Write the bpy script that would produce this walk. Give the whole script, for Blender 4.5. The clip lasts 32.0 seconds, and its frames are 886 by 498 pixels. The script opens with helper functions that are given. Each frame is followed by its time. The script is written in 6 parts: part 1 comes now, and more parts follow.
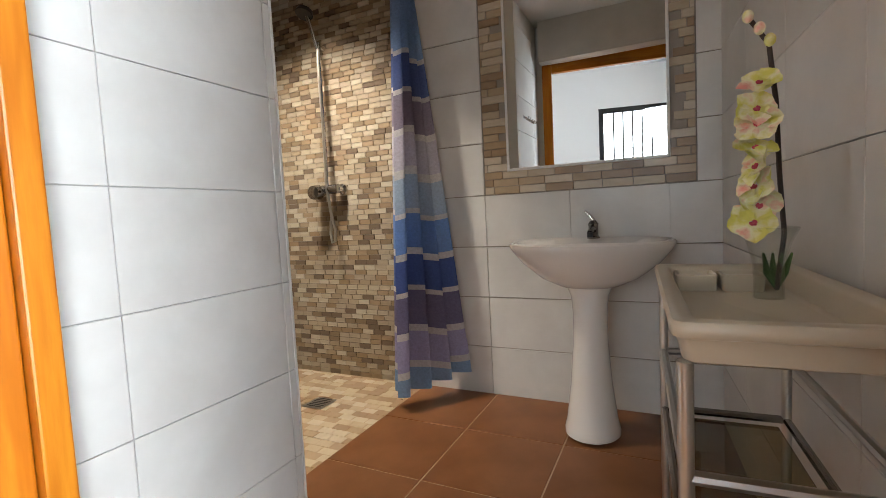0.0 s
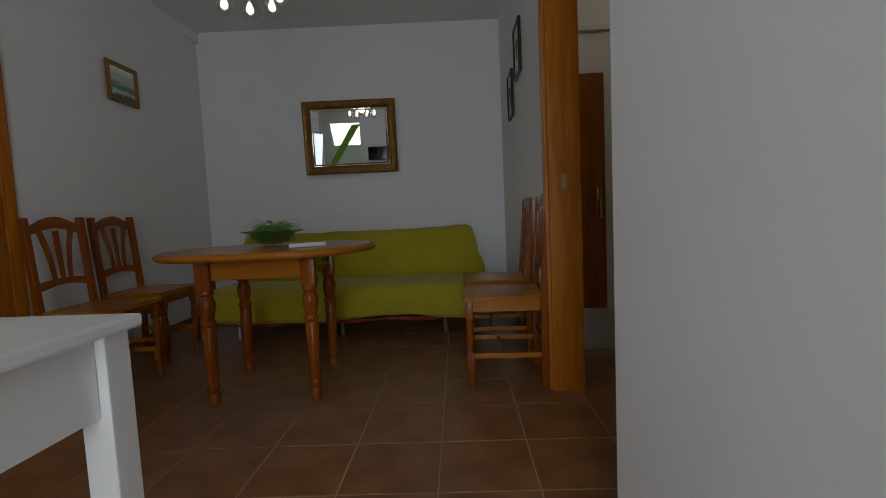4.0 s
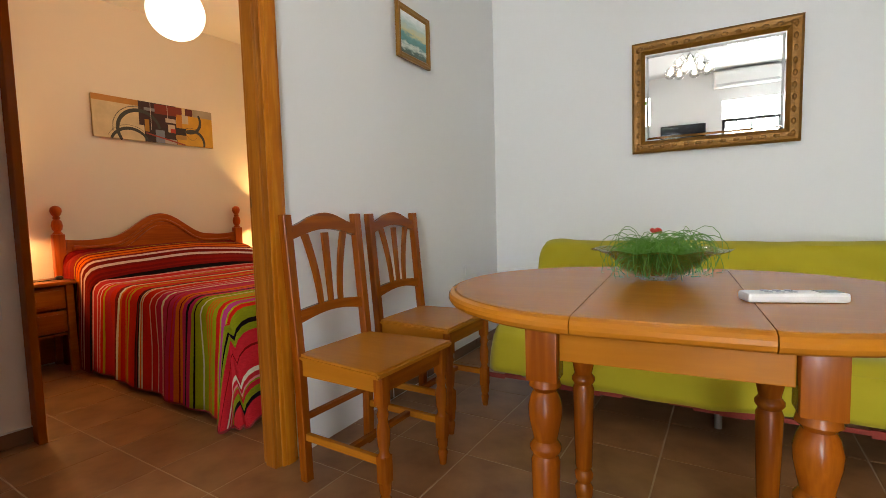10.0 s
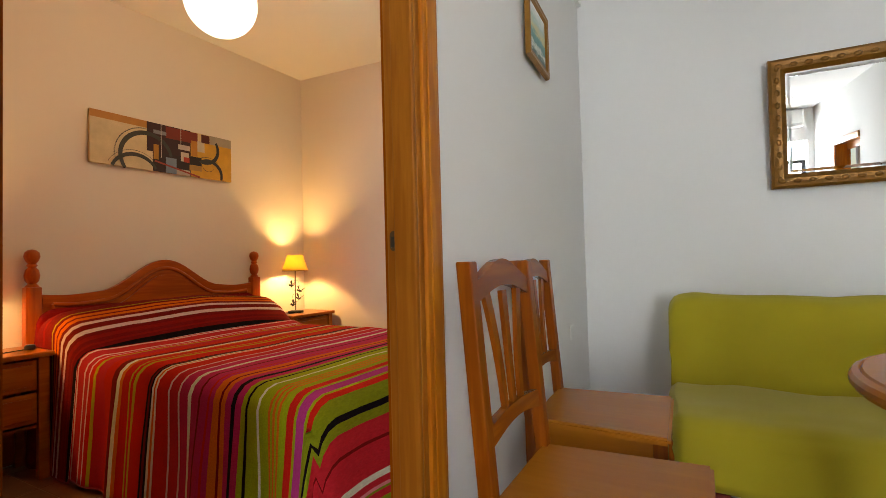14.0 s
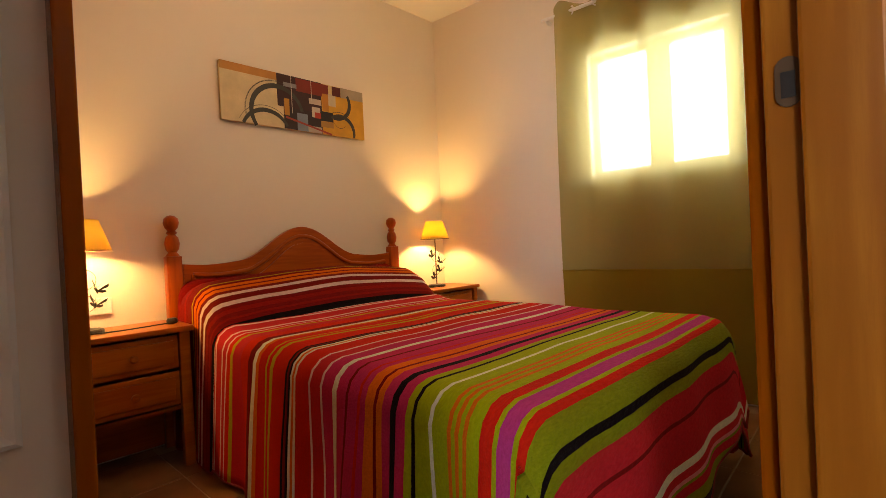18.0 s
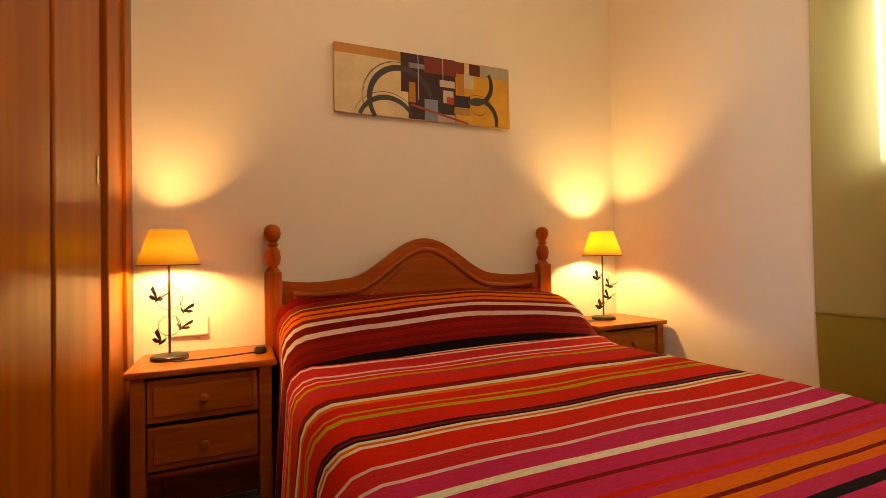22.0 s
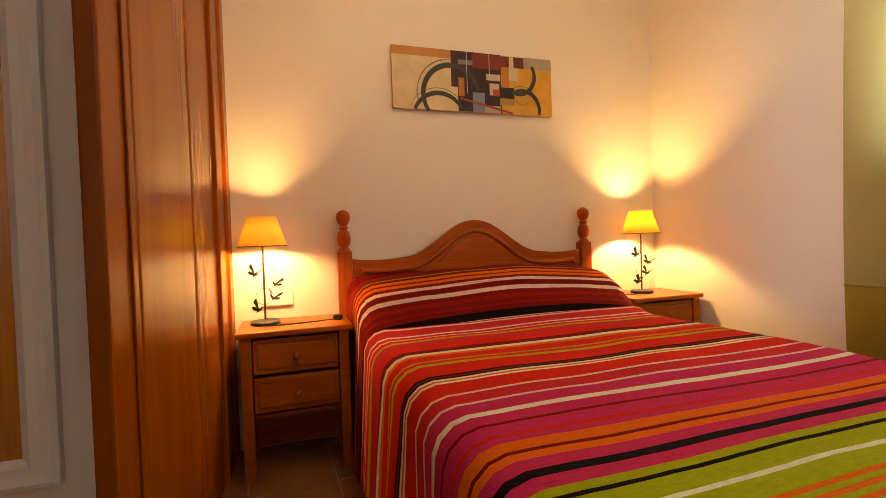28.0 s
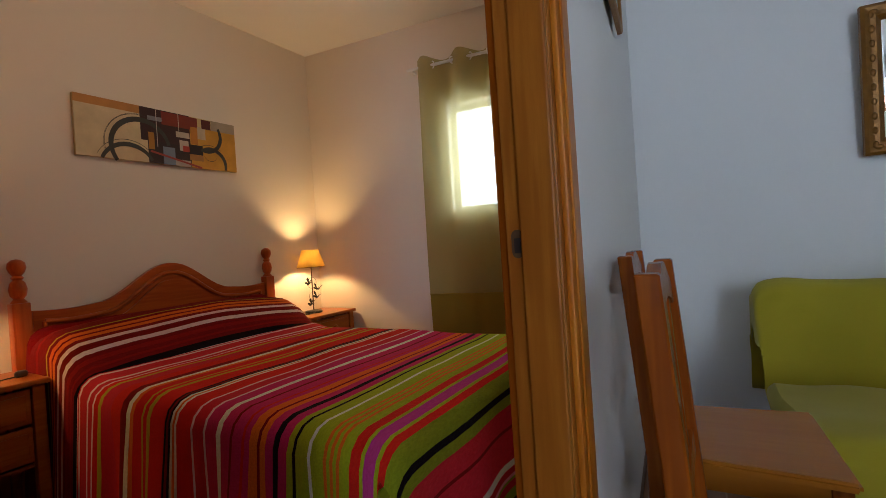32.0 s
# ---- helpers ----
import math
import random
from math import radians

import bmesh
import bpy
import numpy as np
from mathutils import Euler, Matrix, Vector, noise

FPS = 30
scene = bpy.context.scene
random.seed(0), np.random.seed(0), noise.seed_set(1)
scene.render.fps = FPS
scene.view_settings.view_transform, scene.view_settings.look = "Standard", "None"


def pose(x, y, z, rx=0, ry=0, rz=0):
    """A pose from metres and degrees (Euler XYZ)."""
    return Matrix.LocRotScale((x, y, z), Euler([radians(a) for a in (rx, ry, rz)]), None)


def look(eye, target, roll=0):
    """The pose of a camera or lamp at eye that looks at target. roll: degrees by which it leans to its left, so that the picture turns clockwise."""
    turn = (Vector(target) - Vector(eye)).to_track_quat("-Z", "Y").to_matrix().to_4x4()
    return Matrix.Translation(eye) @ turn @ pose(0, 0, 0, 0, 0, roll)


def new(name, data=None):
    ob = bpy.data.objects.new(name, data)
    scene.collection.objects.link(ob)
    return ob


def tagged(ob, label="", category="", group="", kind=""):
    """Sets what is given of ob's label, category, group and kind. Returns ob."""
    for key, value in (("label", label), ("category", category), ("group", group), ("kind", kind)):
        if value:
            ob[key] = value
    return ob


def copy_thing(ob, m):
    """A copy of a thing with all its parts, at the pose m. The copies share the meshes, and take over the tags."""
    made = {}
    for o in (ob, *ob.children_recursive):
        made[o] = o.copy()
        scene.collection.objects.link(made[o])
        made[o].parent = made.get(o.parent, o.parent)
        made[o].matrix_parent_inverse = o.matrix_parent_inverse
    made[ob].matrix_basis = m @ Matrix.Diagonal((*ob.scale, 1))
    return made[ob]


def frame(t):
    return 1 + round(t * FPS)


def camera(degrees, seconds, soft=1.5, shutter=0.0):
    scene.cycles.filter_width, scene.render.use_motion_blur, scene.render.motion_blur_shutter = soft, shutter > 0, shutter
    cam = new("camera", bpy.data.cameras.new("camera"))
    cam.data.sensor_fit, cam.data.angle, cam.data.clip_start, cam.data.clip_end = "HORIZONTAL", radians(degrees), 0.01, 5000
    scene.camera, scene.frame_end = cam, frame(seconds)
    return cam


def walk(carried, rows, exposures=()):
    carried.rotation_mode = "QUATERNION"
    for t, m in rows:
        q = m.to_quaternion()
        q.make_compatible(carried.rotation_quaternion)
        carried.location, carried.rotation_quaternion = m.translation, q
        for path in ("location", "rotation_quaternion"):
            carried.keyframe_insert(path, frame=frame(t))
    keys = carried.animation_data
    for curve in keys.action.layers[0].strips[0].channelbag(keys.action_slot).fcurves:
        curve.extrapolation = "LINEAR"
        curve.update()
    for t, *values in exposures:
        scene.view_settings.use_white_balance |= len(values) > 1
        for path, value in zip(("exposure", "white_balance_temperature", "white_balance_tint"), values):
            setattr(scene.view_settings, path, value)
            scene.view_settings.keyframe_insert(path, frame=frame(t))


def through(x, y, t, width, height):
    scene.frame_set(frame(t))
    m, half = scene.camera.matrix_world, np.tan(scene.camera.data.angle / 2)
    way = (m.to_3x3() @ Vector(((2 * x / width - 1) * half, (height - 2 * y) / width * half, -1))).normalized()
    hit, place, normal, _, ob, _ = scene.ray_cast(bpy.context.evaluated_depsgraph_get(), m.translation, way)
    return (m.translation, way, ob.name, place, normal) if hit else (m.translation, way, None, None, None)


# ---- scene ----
# Camera and walk
cam = camera(87.2, 32.0, 0.8)
PATH = [
    (0, (1.027, 0.882, 0.91), (-0.185, 2.466, 0.768), -2.9),
    (0.5, (1.041, 0.824, 0.906), (-0.271, 2.323, 0.728), -2.3),
    (1, (1.047, 0.764, 0.905), (-0.409, 2.118, 0.687), -2.7),
    (1.5, (1.052, 0.715, 0.9), (-0.571, 1.861, 0.665), -3.6),
    (2, (0.989, 0.635, 0.846), (-0.777, 1.542, 0.607), -3.8),
    (2.5, (0.934, 0.612, 0.851), (-0.947, 1.233, 0.577), -4.1),
    (3, (0.758, 0.545, 0.818), (-1.193, 0.883, 0.533), -3.5),
    (3.5, (0.486, 0.498, 0.906), (-1.495, 0.67, 0.691), -1.9),
    (4, (0.169, 0.459, 0.974), (-1.819, 0.315, 0.815), -2.6),
    (4.5, (-0.085, 0.439, 1.0), (-2.055, 0.111, 0.893), -1.3),
    (6.5, (-0.653, 0.19, 0.999), (-2.407, -0.764, 0.878), -2.7),
    (7, (-0.757, 0.096, 0.993), (-2.422, -1.004, 0.864), -2.9),
    (7.5, (-0.877, -0.044, 1.01), (-2.528, -1.163, 0.869), -1.5),
    (8, (-0.969, -0.155, 1.038), (-2.539, -1.391, 0.956), -2.1),
    (8.5, (-1.009, -0.242, 1.015), (-2.54, -1.523, 0.898), -1.2),
    (9, (-1.005, -0.322, 1.024), (-2.542, -1.594, 0.882), -2.5),
    (9.5, (-1.034, -0.422, 1.031), (-2.563, -1.705, 0.899), -2.2),
    (10, (-1.092, -0.548, 1.023), (-2.751, -1.657, 0.88), -1.6),
    (10.5, (-1.117, -0.677, 1.011), (-2.813, -1.728, 0.879), -2.2),
    (11, (-1.148, -0.791, 1.036), (-2.768, -1.963, 1.035), 0.3),
    (11.5, (-1.201, -0.906, 1.015), (-2.797, -2.11, 1.038), 0.7),
    (12, (-1.22, -0.959, 1.022), (-2.837, -2.136, 1.049), 0.3),
    (12.5, (-1.249, -1.006, 1.038), (-2.85, -2.205, 1.057), -0.3),
    (13, (-1.258, -1.181, 1.036), (-2.877, -2.352, 1.123), 1.2),
    (13.5, (-1.261, -1.386, 1.034), (-2.975, -2.416, 1.087), 1.0),
    (14, (-1.306, -1.547, 1.043), (-3.029, -2.561, 1.101), -1.5),
    (14.5, (-1.335, -1.722, 1.033), (-3.048, -2.754, 1.053), -1.5),
    (15, (-1.453, -1.852, 0.997), (-3.126, -2.949, 1.011), -0.1),
    (15.5, (-1.472, -1.99, 0.993), (-3.122, -3.121, 0.993), -1.0),
    (17.5, (-1.579, -2.118, 0.973), (-3.048, -3.475, 0.99), -2.4),
    (18, (-1.662, -2.161, 0.953), (-3.079, -3.572, 0.938), -2.8),
    (18.5, (-1.75, -2.231, 0.956), (-3.131, -3.678, 0.934), -1.8),
    (19, (-1.833, -2.329, 0.948), (-3.235, -3.756, 0.93), -2.7),
    (19.5, (-1.918, -2.399, 0.965), (-3.341, -3.804, 0.92), -1.4),
    (20, (-2.0, -2.431, 0.981), (-3.367, -3.89, 0.94), -2.5),
    (20.5, (-2.087, -2.456, 0.99), (-3.36, -3.999, 0.954), -2.2),
    (21, (-2.174, -2.484, 1.002), (-3.292, -4.142, 0.986), -2.1),
    (21.5, (-2.216, -2.556, 1.01), (-3.14, -4.33, 1.033), -2.4),
    (22, (-2.243, -2.637, 1.011), (-3.043, -4.47, 1.049), -1.2),
    (22.5, (-2.251, -2.696, 1.029), (-2.928, -4.577, 1.074), -1.6),
    (23, (-2.229, -2.713, 1.051), (-2.744, -4.646, 1.068), -1.6),
    (23.5, (-2.183, -2.73, 1.046), (-2.501, -4.705, 1.046), -1.9),
    (24, (-2.146, -2.795, 1.056), (-2.406, -4.778, 1.023), -1.4),
    (24.5, (-2.13, -2.757, 1.082), (-2.299, -4.75, 1.092), -2.2),
    (26.5, (-2.09, -2.552, 1.074), (-2.044, -4.551, 1.143), -4.0),
    (27, (-2.062, -2.493, 1.057), (-2.165, -4.49, 1.098), -3.7),
    (27.5, (-2.102, -2.445, 1.017), (-2.485, -4.408, 0.993), -2.1),
    (28, (-2.105, -2.403, 1.013), (-2.734, -4.301, 0.968), -1.9),
    (28.5, (-2.051, -2.357, 1.058), (-2.922, -4.156, 0.987), -2.2),
    (29, (-1.993, -2.359, 1.065), (-3.024, -4.072, 1.017), -2.2),
    (29.5, (-1.942, -2.32, 1.098), (-3.064, -3.975, 1.062), -1.5),
    (30, (-1.822, -2.248, 1.104), (-3.081, -3.801, 1.129), -1.9),
    (30.5, (-1.701, -2.185, 1.119), (-3.085, -3.629, 1.135), -2.6),
    (31, (-1.599, -2.131, 1.104), (-3.131, -3.417, 1.111), -3.7),
    (31.5, (-1.533, -2.042, 1.11), (-3.172, -3.188, 1.117), -4.1),
    (32, (-1.474, -1.946, 1.106), (-3.204, -2.949, 1.091), -3.8),
]
EXPOSURES = [(0, -0.2, 6500, 10), (1.5, -0.2, 6500, 10), (2.0, -0.75, 6500, 10), (2.6, -1.2, 6500, 10), (3.0, -1.5, 6500, 10), (4.0, -2.05, 6500, 10), (4.5, -2.05, 6500, 10), (5.6, -0.5, 6800, 10), (6.4, 0.1, 7100, 10), (10.0, 0.1, 7000, 10), (13.0, 0.1, 6900, 10), (15.0, -0.3, 7100, 10), (17.0, -0.15, 7200, 10), (20.0, 0.05, 7500, 10), (22.0, 0.1, 7700, 10), (24.0, 0.0, 7700, 10), (25.0, 0.05, 7300, 10), (27.0, 0.4, 7200, 10), (28.0, 0.3, 7100, 10), (29.0, 0.15, 7000, 10), (30.0, -0.25, 6700, 10), (31.0, -0.75, 6100, 10), (32, -0.9, 5700, 10)]
walk(cam, [(t, look(eye, target, roll)) for t, eye, target, roll in PATH], EXPOSURES)

# World, sun and large lights
world = bpy.data.worlds.new("sky")
scene.world = world
world.use_nodes = True
wn = world.node_tree.nodes
sky = wn.new("ShaderNodeTexSky")
sky.sky_type, sky.sun_disc = "NISHITA", False
sky.sun_elevation, sky.sun_rotation = radians(48), radians(100)
world.node_tree.links.new(sky.outputs[0], wn["Background"].inputs[0])
wn["Background"].inputs[1].default_value = 0.12
sun_data = bpy.data.lights.new("sun", "SUN")
sun_data.energy, sun_data.angle, sun_data.color = 3.0, radians(0.5), (1.0, 0.95, 0.86)
sun = new("sun", sun_data)
sun.matrix_world = look((20, 6, 22), (0, 0, 0))


def area(name, eye, target, w, h, power, color):
    data = bpy.data.lights.new(name, "AREA")
    data.shape, data.size, data.size_y, data.energy, data.color = "RECTANGLE", w, h, power, color
    ob = new(name, data)
    ob.matrix_world = look(eye, target)
    return ob


def bulb(name, at, power, color, radius):
    data = bpy.data.lights.new(name, "POINT")
    data.energy, data.color, data.shadow_soft_size = power, color, radius
    ob = new(name, data)
    ob.location = at
    return ob


area("daylight_gate", (2.45, 0.50, 1.20), (0.0, 0.50, 1.1), 0.95, 2.2, 240, (0.82, 0.91, 1.0))
area("daylight_barred_window", (1.34, -2.30, 1.65), (0.2, 1.0, 1.2), 1.10, 1.30, 24, (0.82, 0.91, 1.0))
area("daylight_stair", (3.5, -1.65, 2.4), (2.2, -1.65, 1.0), 0.8, 0.8, 22, (0.92, 0.96, 1.0))
area("daylight_window", (-4.76, -3.2, 1.74), (-3.0, -3.2, 1.4), 0.66, 0.70, 23, (0.96, 0.98, 1.0))
bulb("chandelier_light", (-2.50, -0.80, 2.30), 6, (1.0, 0.93, 0.84), 0.04)
bulb("pendant_light", (-2.69, -3.57, 2.34), 13.5, (1.0, 0.58, 0.28), 0.12)
bulb("lamp_light", (-1.990, -4.715, 1.046), 50, (1.0, 0.58, 0.20), 0.026)
bulb("lamp_light", (-4.140, -4.712, 1.062), 46, (1.0, 0.58, 0.20), 0.026)
bulb("bath_light", (0.20, 1.95, 2.36), 0.3, (1.0, 0.72, 0.40), 0.09)
spot_data = bpy.data.lights.new("shower_light", "SPOT")
spot_data.energy, spot_data.color, spot_data.shadow_soft_size = 270, (1.0, 0.91, 0.78), 0.05
spot_data.spot_size, spot_data.spot_blend = radians(96), 0.9
spot = new("shower_light", spot_data)
spot.matrix_world = look((-0.85, 2.02, 2.36), (-1.12, 2.36, 0.3))
bulb("passage_light", (-2.2, 1.7, 2.5), 9, (1.0, 0.85, 0.65), 0.08)


# Materials
def nodes_of(name):
    m = bpy.data.materials.new(name)
    m.use_nodes = True
    return m, m.node_tree.nodes, m.node_tree.links, m.node_tree.nodes["Principled BSDF"]


def mix_rgb(n, l, kind, a, b, fac):
    k = n.new("ShaderNodeMix")
    k.data_type, k.blend_type = "RGBA", kind
    for socket, value in ((k.inputs["Factor"], fac), (k.inputs[6], a), (k.inputs[7], b)):
        if hasattr(value, "is_linked"):
            l.new(value, socket)
        elif isinstance(value, (int, float)):
            socket.default_value = value
        else:
            socket.default_value = (*value, 1)
    return k.outputs[2]


def noise_tex(n, l, scale, detail=3.0, stretch=(1, 1, 1), rough=0.5):
    tc, mp, t = n.new("ShaderNodeTexCoord"), n.new("ShaderNodeMapping"), n.new("ShaderNodeTexNoise")
    mp.inputs["Scale"].default_value = stretch
    t.inputs["Scale"].default_value, t.inputs["Detail"].default_value, t.inputs["Roughness"].default_value = scale, detail, rough
    l.new(tc.outputs["Object"], mp.inputs["Vector"])
    l.new(mp.outputs[0], t.inputs["Vector"])
    return t.outputs[0]


def bump(n, l, b, height, strength, dist):
    k = n.new("ShaderNodeBump")
    k.inputs["Strength"].default_value, k.inputs["Distance"].default_value = strength, dist
    l.new(height, k.inputs["Height"])
    l.new(k.outputs[0], b.inputs["Normal"])


def plain(name, color, rough=0.5, metal=0.0, var=0.06, scale=6.0, bumps=0.0, bscale=60.0, coat=0.0, spec=0.5):
    """Base colour with broad and fine variation."""
    m, n, l, b = nodes_of(name)
    dark = tuple(c * (1 - var * 2.2) for c in color)
    lite = tuple(min(1, c * (1 + var)) for c in color)
    first = mix_rgb(n, l, "MIX", dark, lite, noise_tex(n, l, scale, 4))
    fine = mix_rgb(n, l, "MIX", first, tuple(c * (1 - var) for c in color), noise_tex(n, l, scale * 14, 2))
    l.new(fine, b.inputs["Base Color"])
    b.inputs["Roughness"].default_value, b.inputs["Metallic"].default_value = rough, metal
    b.inputs["Coat Weight"].default_value = coat
    b.inputs["Specular IOR Level"].default_value = spec
    if bumps:
        bump(n, l, b, noise_tex(n, l, bscale, 5), bumps, 0.004)
    return m


def wood(name, light, dark, axis="Z", rough=0.32, scale=1.0, spec=0.22):
    """Varnished pine or oak with grain along one axis."""
    m, n, l, b = nodes_of(name)
    long = {"X": (0.7, 9, 9), "Y": (9, 0.7, 9), "Z": (9, 9, 0.7)}[axis]
    broad = noise_tex(n, l, 1.6 * scale, 3, long, 0.6)
    grain = noise_tex(n, l, 11 * scale, 6, long, 0.7)
    wave = n.new("ShaderNodeMath")
    wave.operation = "MULTIPLY"
    wave.inputs[1].default_value = 26
    l.new(broad, wave.inputs[0])
    ring = n.new("ShaderNodeMath")
    ring.operation = "SINE"
    l.new(wave.outputs[0], ring.inputs[0])
    half = n.new("ShaderNodeMapRange")
    half.inputs["From Min"].default_value = -1
    l.new(ring.outputs[0], half.inputs["Value"])
    col = mix_rgb(n, l, "MIX", light, dark, half.outputs[0])
    col = mix_rgb(n, l, "MIX", col, tuple(0.80 * c for c in dark), grain)
    l.new(col, b.inputs["Base Color"])
    b.inputs["Roughness"].default_value = rough
    b.inputs["Coat Weight"].default_value, b.inputs["Coat Roughness"].default_value = spec * 0.3, 0.2
    b.inputs["Specular IOR Level"].default_value = spec
    bump(n, l, b, grain, 0.06, 0.002)
    return m


def tile_mat(name, color, other, rough, var_obj=0.12, stain=0.35):
    """Ceramic pieces, each a little different, clouded and worn."""
    m, n, l, b = nodes_of(name)
    info = n.new("ShaderNodeObjectInfo")
    geo = noise_tex(n, l, 5.0, 5)
    fine = noise_tex(n, l, 45.0, 4)
    cloud = n.new("ShaderNodeMapRange")
    cloud.inputs["From Min"].default_value, cloud.inputs["From Max"].default_value = 0.34, 0.66
    l.new(geo, cloud.inputs["Value"])
    col = mix_rgb(n, l, "MIX", color, other, cloud.outputs[0])
    k = n.new("ShaderNodeMath")
    k.operation = "MULTIPLY"
    k.inputs[1].default_value = var_obj
    l.new(info.outputs["Random"], k.inputs[0])
    col = mix_rgb(n, l, "MIX", col, tuple(0.55 * c for c in color), k.outputs[0])
    f = n.new("ShaderNodeMath")
    f.operation = "MULTIPLY"
    f.inputs[1].default_value = stain
    l.new(fine, f.inputs[0])
    col = mix_rgb(n, l, "MIX", col, tuple(0.7 * c for c in other), f.outputs[0])
    l.new(col, b.inputs["Base Color"])
    b.inputs["Roughness"].default_value = rough
    b.inputs["Specular IOR Level"].default_value = 0.3
    bump(n, l, b, fine, 0.05, 0.003)
    return m


def mosaic_mat(name, colors, rough=0.35):
    """Strips of stone-look mosaic, coloured strip by strip."""
    m, n, l, b = nodes_of(name)
    g, r = n.new("ShaderNodeNewGeometry"), n.new("ShaderNodeValToRGB")
    r.color_ramp.interpolation = "CONSTANT"
    e = r.color_ramp.elements
    while len(e) < len(colors):
        e.new(1.0)
    for i, c in enumerate(colors):
        e[i].position, e[i].color = i / len(colors), (*c, 1)
    l.new(g.outputs["Random Per Island"], r.inputs[0])
    veins = noise_tex(n, l, 14, 5, (1, 1, 5))
    col = mix_rgb(n, l, "MULTIPLY", r.outputs[0], (0.72, 0.66, 0.58), veins)
    l.new(col, b.inputs["Base Color"])
    b.inputs["Roughness"].default_value = rough
    bump(n, l, b, veins, 0.1, 0.003)
    return m


def glow(name, color, strength):
    m, n, l, b = nodes_of(name)
    b.inputs["Base Color"].default_value = (*color, 1)
    b.inputs["Emission Color"].default_value, b.inputs["Emission Strength"].default_value = (*color, 1), strength
    return m


def cloth(name, color, through=0.3, var=0.12, scale=5.0, weave=500.0, sheer=0.0, pale=0.0):
    """Woven cloth that lets some light through."""
    m, n, l, b = nodes_of(name)
    t, x = n.new("ShaderNodeBsdfTranslucent"), n.new("ShaderNodeMixShader")
    col = mix_rgb(n, l, "MIX", color, tuple(c * (1 - 2 * var) for c in color), noise_tex(n, l, scale, 4))
    l.new(col, b.inputs["Base Color"])
    l.new(mix_rgb(n, l, "MIX", col, (0.78, 0.78, 0.66), pale), t.inputs["Color"])
    b.inputs["Roughness"].default_value = 0.85
    b.inputs["Sheen Weight"].default_value = 0.15
    x.inputs[0].default_value = through
    l.new(b.outputs[0], x.inputs[1])
    l.new(t.outputs[0], x.inputs[2])
    out = x.outputs[0]
    if sheer:
        c, y = n.new("ShaderNodeBsdfTransparent"), n.new("ShaderNodeMixShader")
        c.inputs[0].default_value = (0.96, 0.97, 0.92, 1)
        y.inputs[0].default_value = sheer
        l.new(out, y.inputs[1])
        l.new(c.outputs[0], y.inputs[2])
        out = y.outputs[0]
    l.new(out, n["Material Output"].inputs["Surface"])
    bump(n, l, b, noise_tex(n, l, weave, 2), 0.25, 0.001)
    return m


def stripes(name, axis, bands, span, weave=True, through=0.0, source="Object"):
    """Striped cloth; bands are (end in metres along the axis, colour)."""
    m, n, l, b = nodes_of(name)
    tc, sep = n.new("ShaderNodeTexCoord"), n.new("ShaderNodeSeparateXYZ")
    wob = noise_tex(n, l, 9, 2)
    l.new(tc.outputs[source], sep.inputs[0])
    add = n.new("ShaderNodeMath")
    add.operation = "MULTIPLY_ADD"
    add.inputs[1].default_value = 0.006
    l.new(wob, add.inputs[0])
    l.new(sep.outputs[axis], add.inputs[2])
    lo, hi = span
    out = None
    for k in range(0, len(bands), 30):
        chunk = bands[k:k + 31]
        r, mr = n.new("ShaderNodeValToRGB"), n.new("ShaderNodeMapRange")
        mr.inputs["From Min"].default_value, mr.inputs["From Max"].default_value = lo, hi
        l.new(add.outputs[0], mr.inputs["Value"])
        l.new(mr.outputs[0], r.inputs[0])
        r.color_ramp.interpolation = "CONSTANT"
        e = r.color_ramp.elements
        while len(e) < len(chunk):
            e.new(1.0)
        start = bands[k - 1][0] if k else lo
        for i, (end, c) in enumerate(chunk):
            e[i].position, e[i].color = max(0, (start - lo) / (hi - lo)), (*c, 1)
            start = end
        if out is None:
            out = r.outputs[0]
        else:
            gt = n.new("ShaderNodeMath")
            gt.operation = "GREATER_THAN"
            gt.inputs[1].default_value = bands[k - 1][0]
            l.new(add.outputs[0], gt.inputs[0])
            out = mix_rgb(n, l, "MIX", out, r.outputs[0], gt.outputs[0])
    fine = noise_tex(n, l, 95, 4, (0.5, 1.6, 1), 0.7)
    out = mix_rgb(n, l, "MULTIPLY", out, (0.50, 0.48, 0.48), fine)
    l.new(out, b.inputs["Base Color"])
    b.inputs["Roughness"].default_value = 0.95
    b.inputs["Specular IOR Level"].default_value = 0.12
    if weave:
        bump(n, l, b, noise_tex(n, l, 160, 2, (0.35, 1.4, 1)), 0.8, 0.005)
    if through:
        t, x = n.new("ShaderNodeBsdfTranslucent"), n.new("ShaderNodeMixShader")
        l.new(out, t.inputs["Color"])
        x.inputs[0].default_value = through
        l.new(b.outputs[0], x.inputs[1])
        l.new(t.outputs[0], x.inputs[2])
        l.new(x.outputs[0], n["Material Output"].inputs["Surface"])
    return m


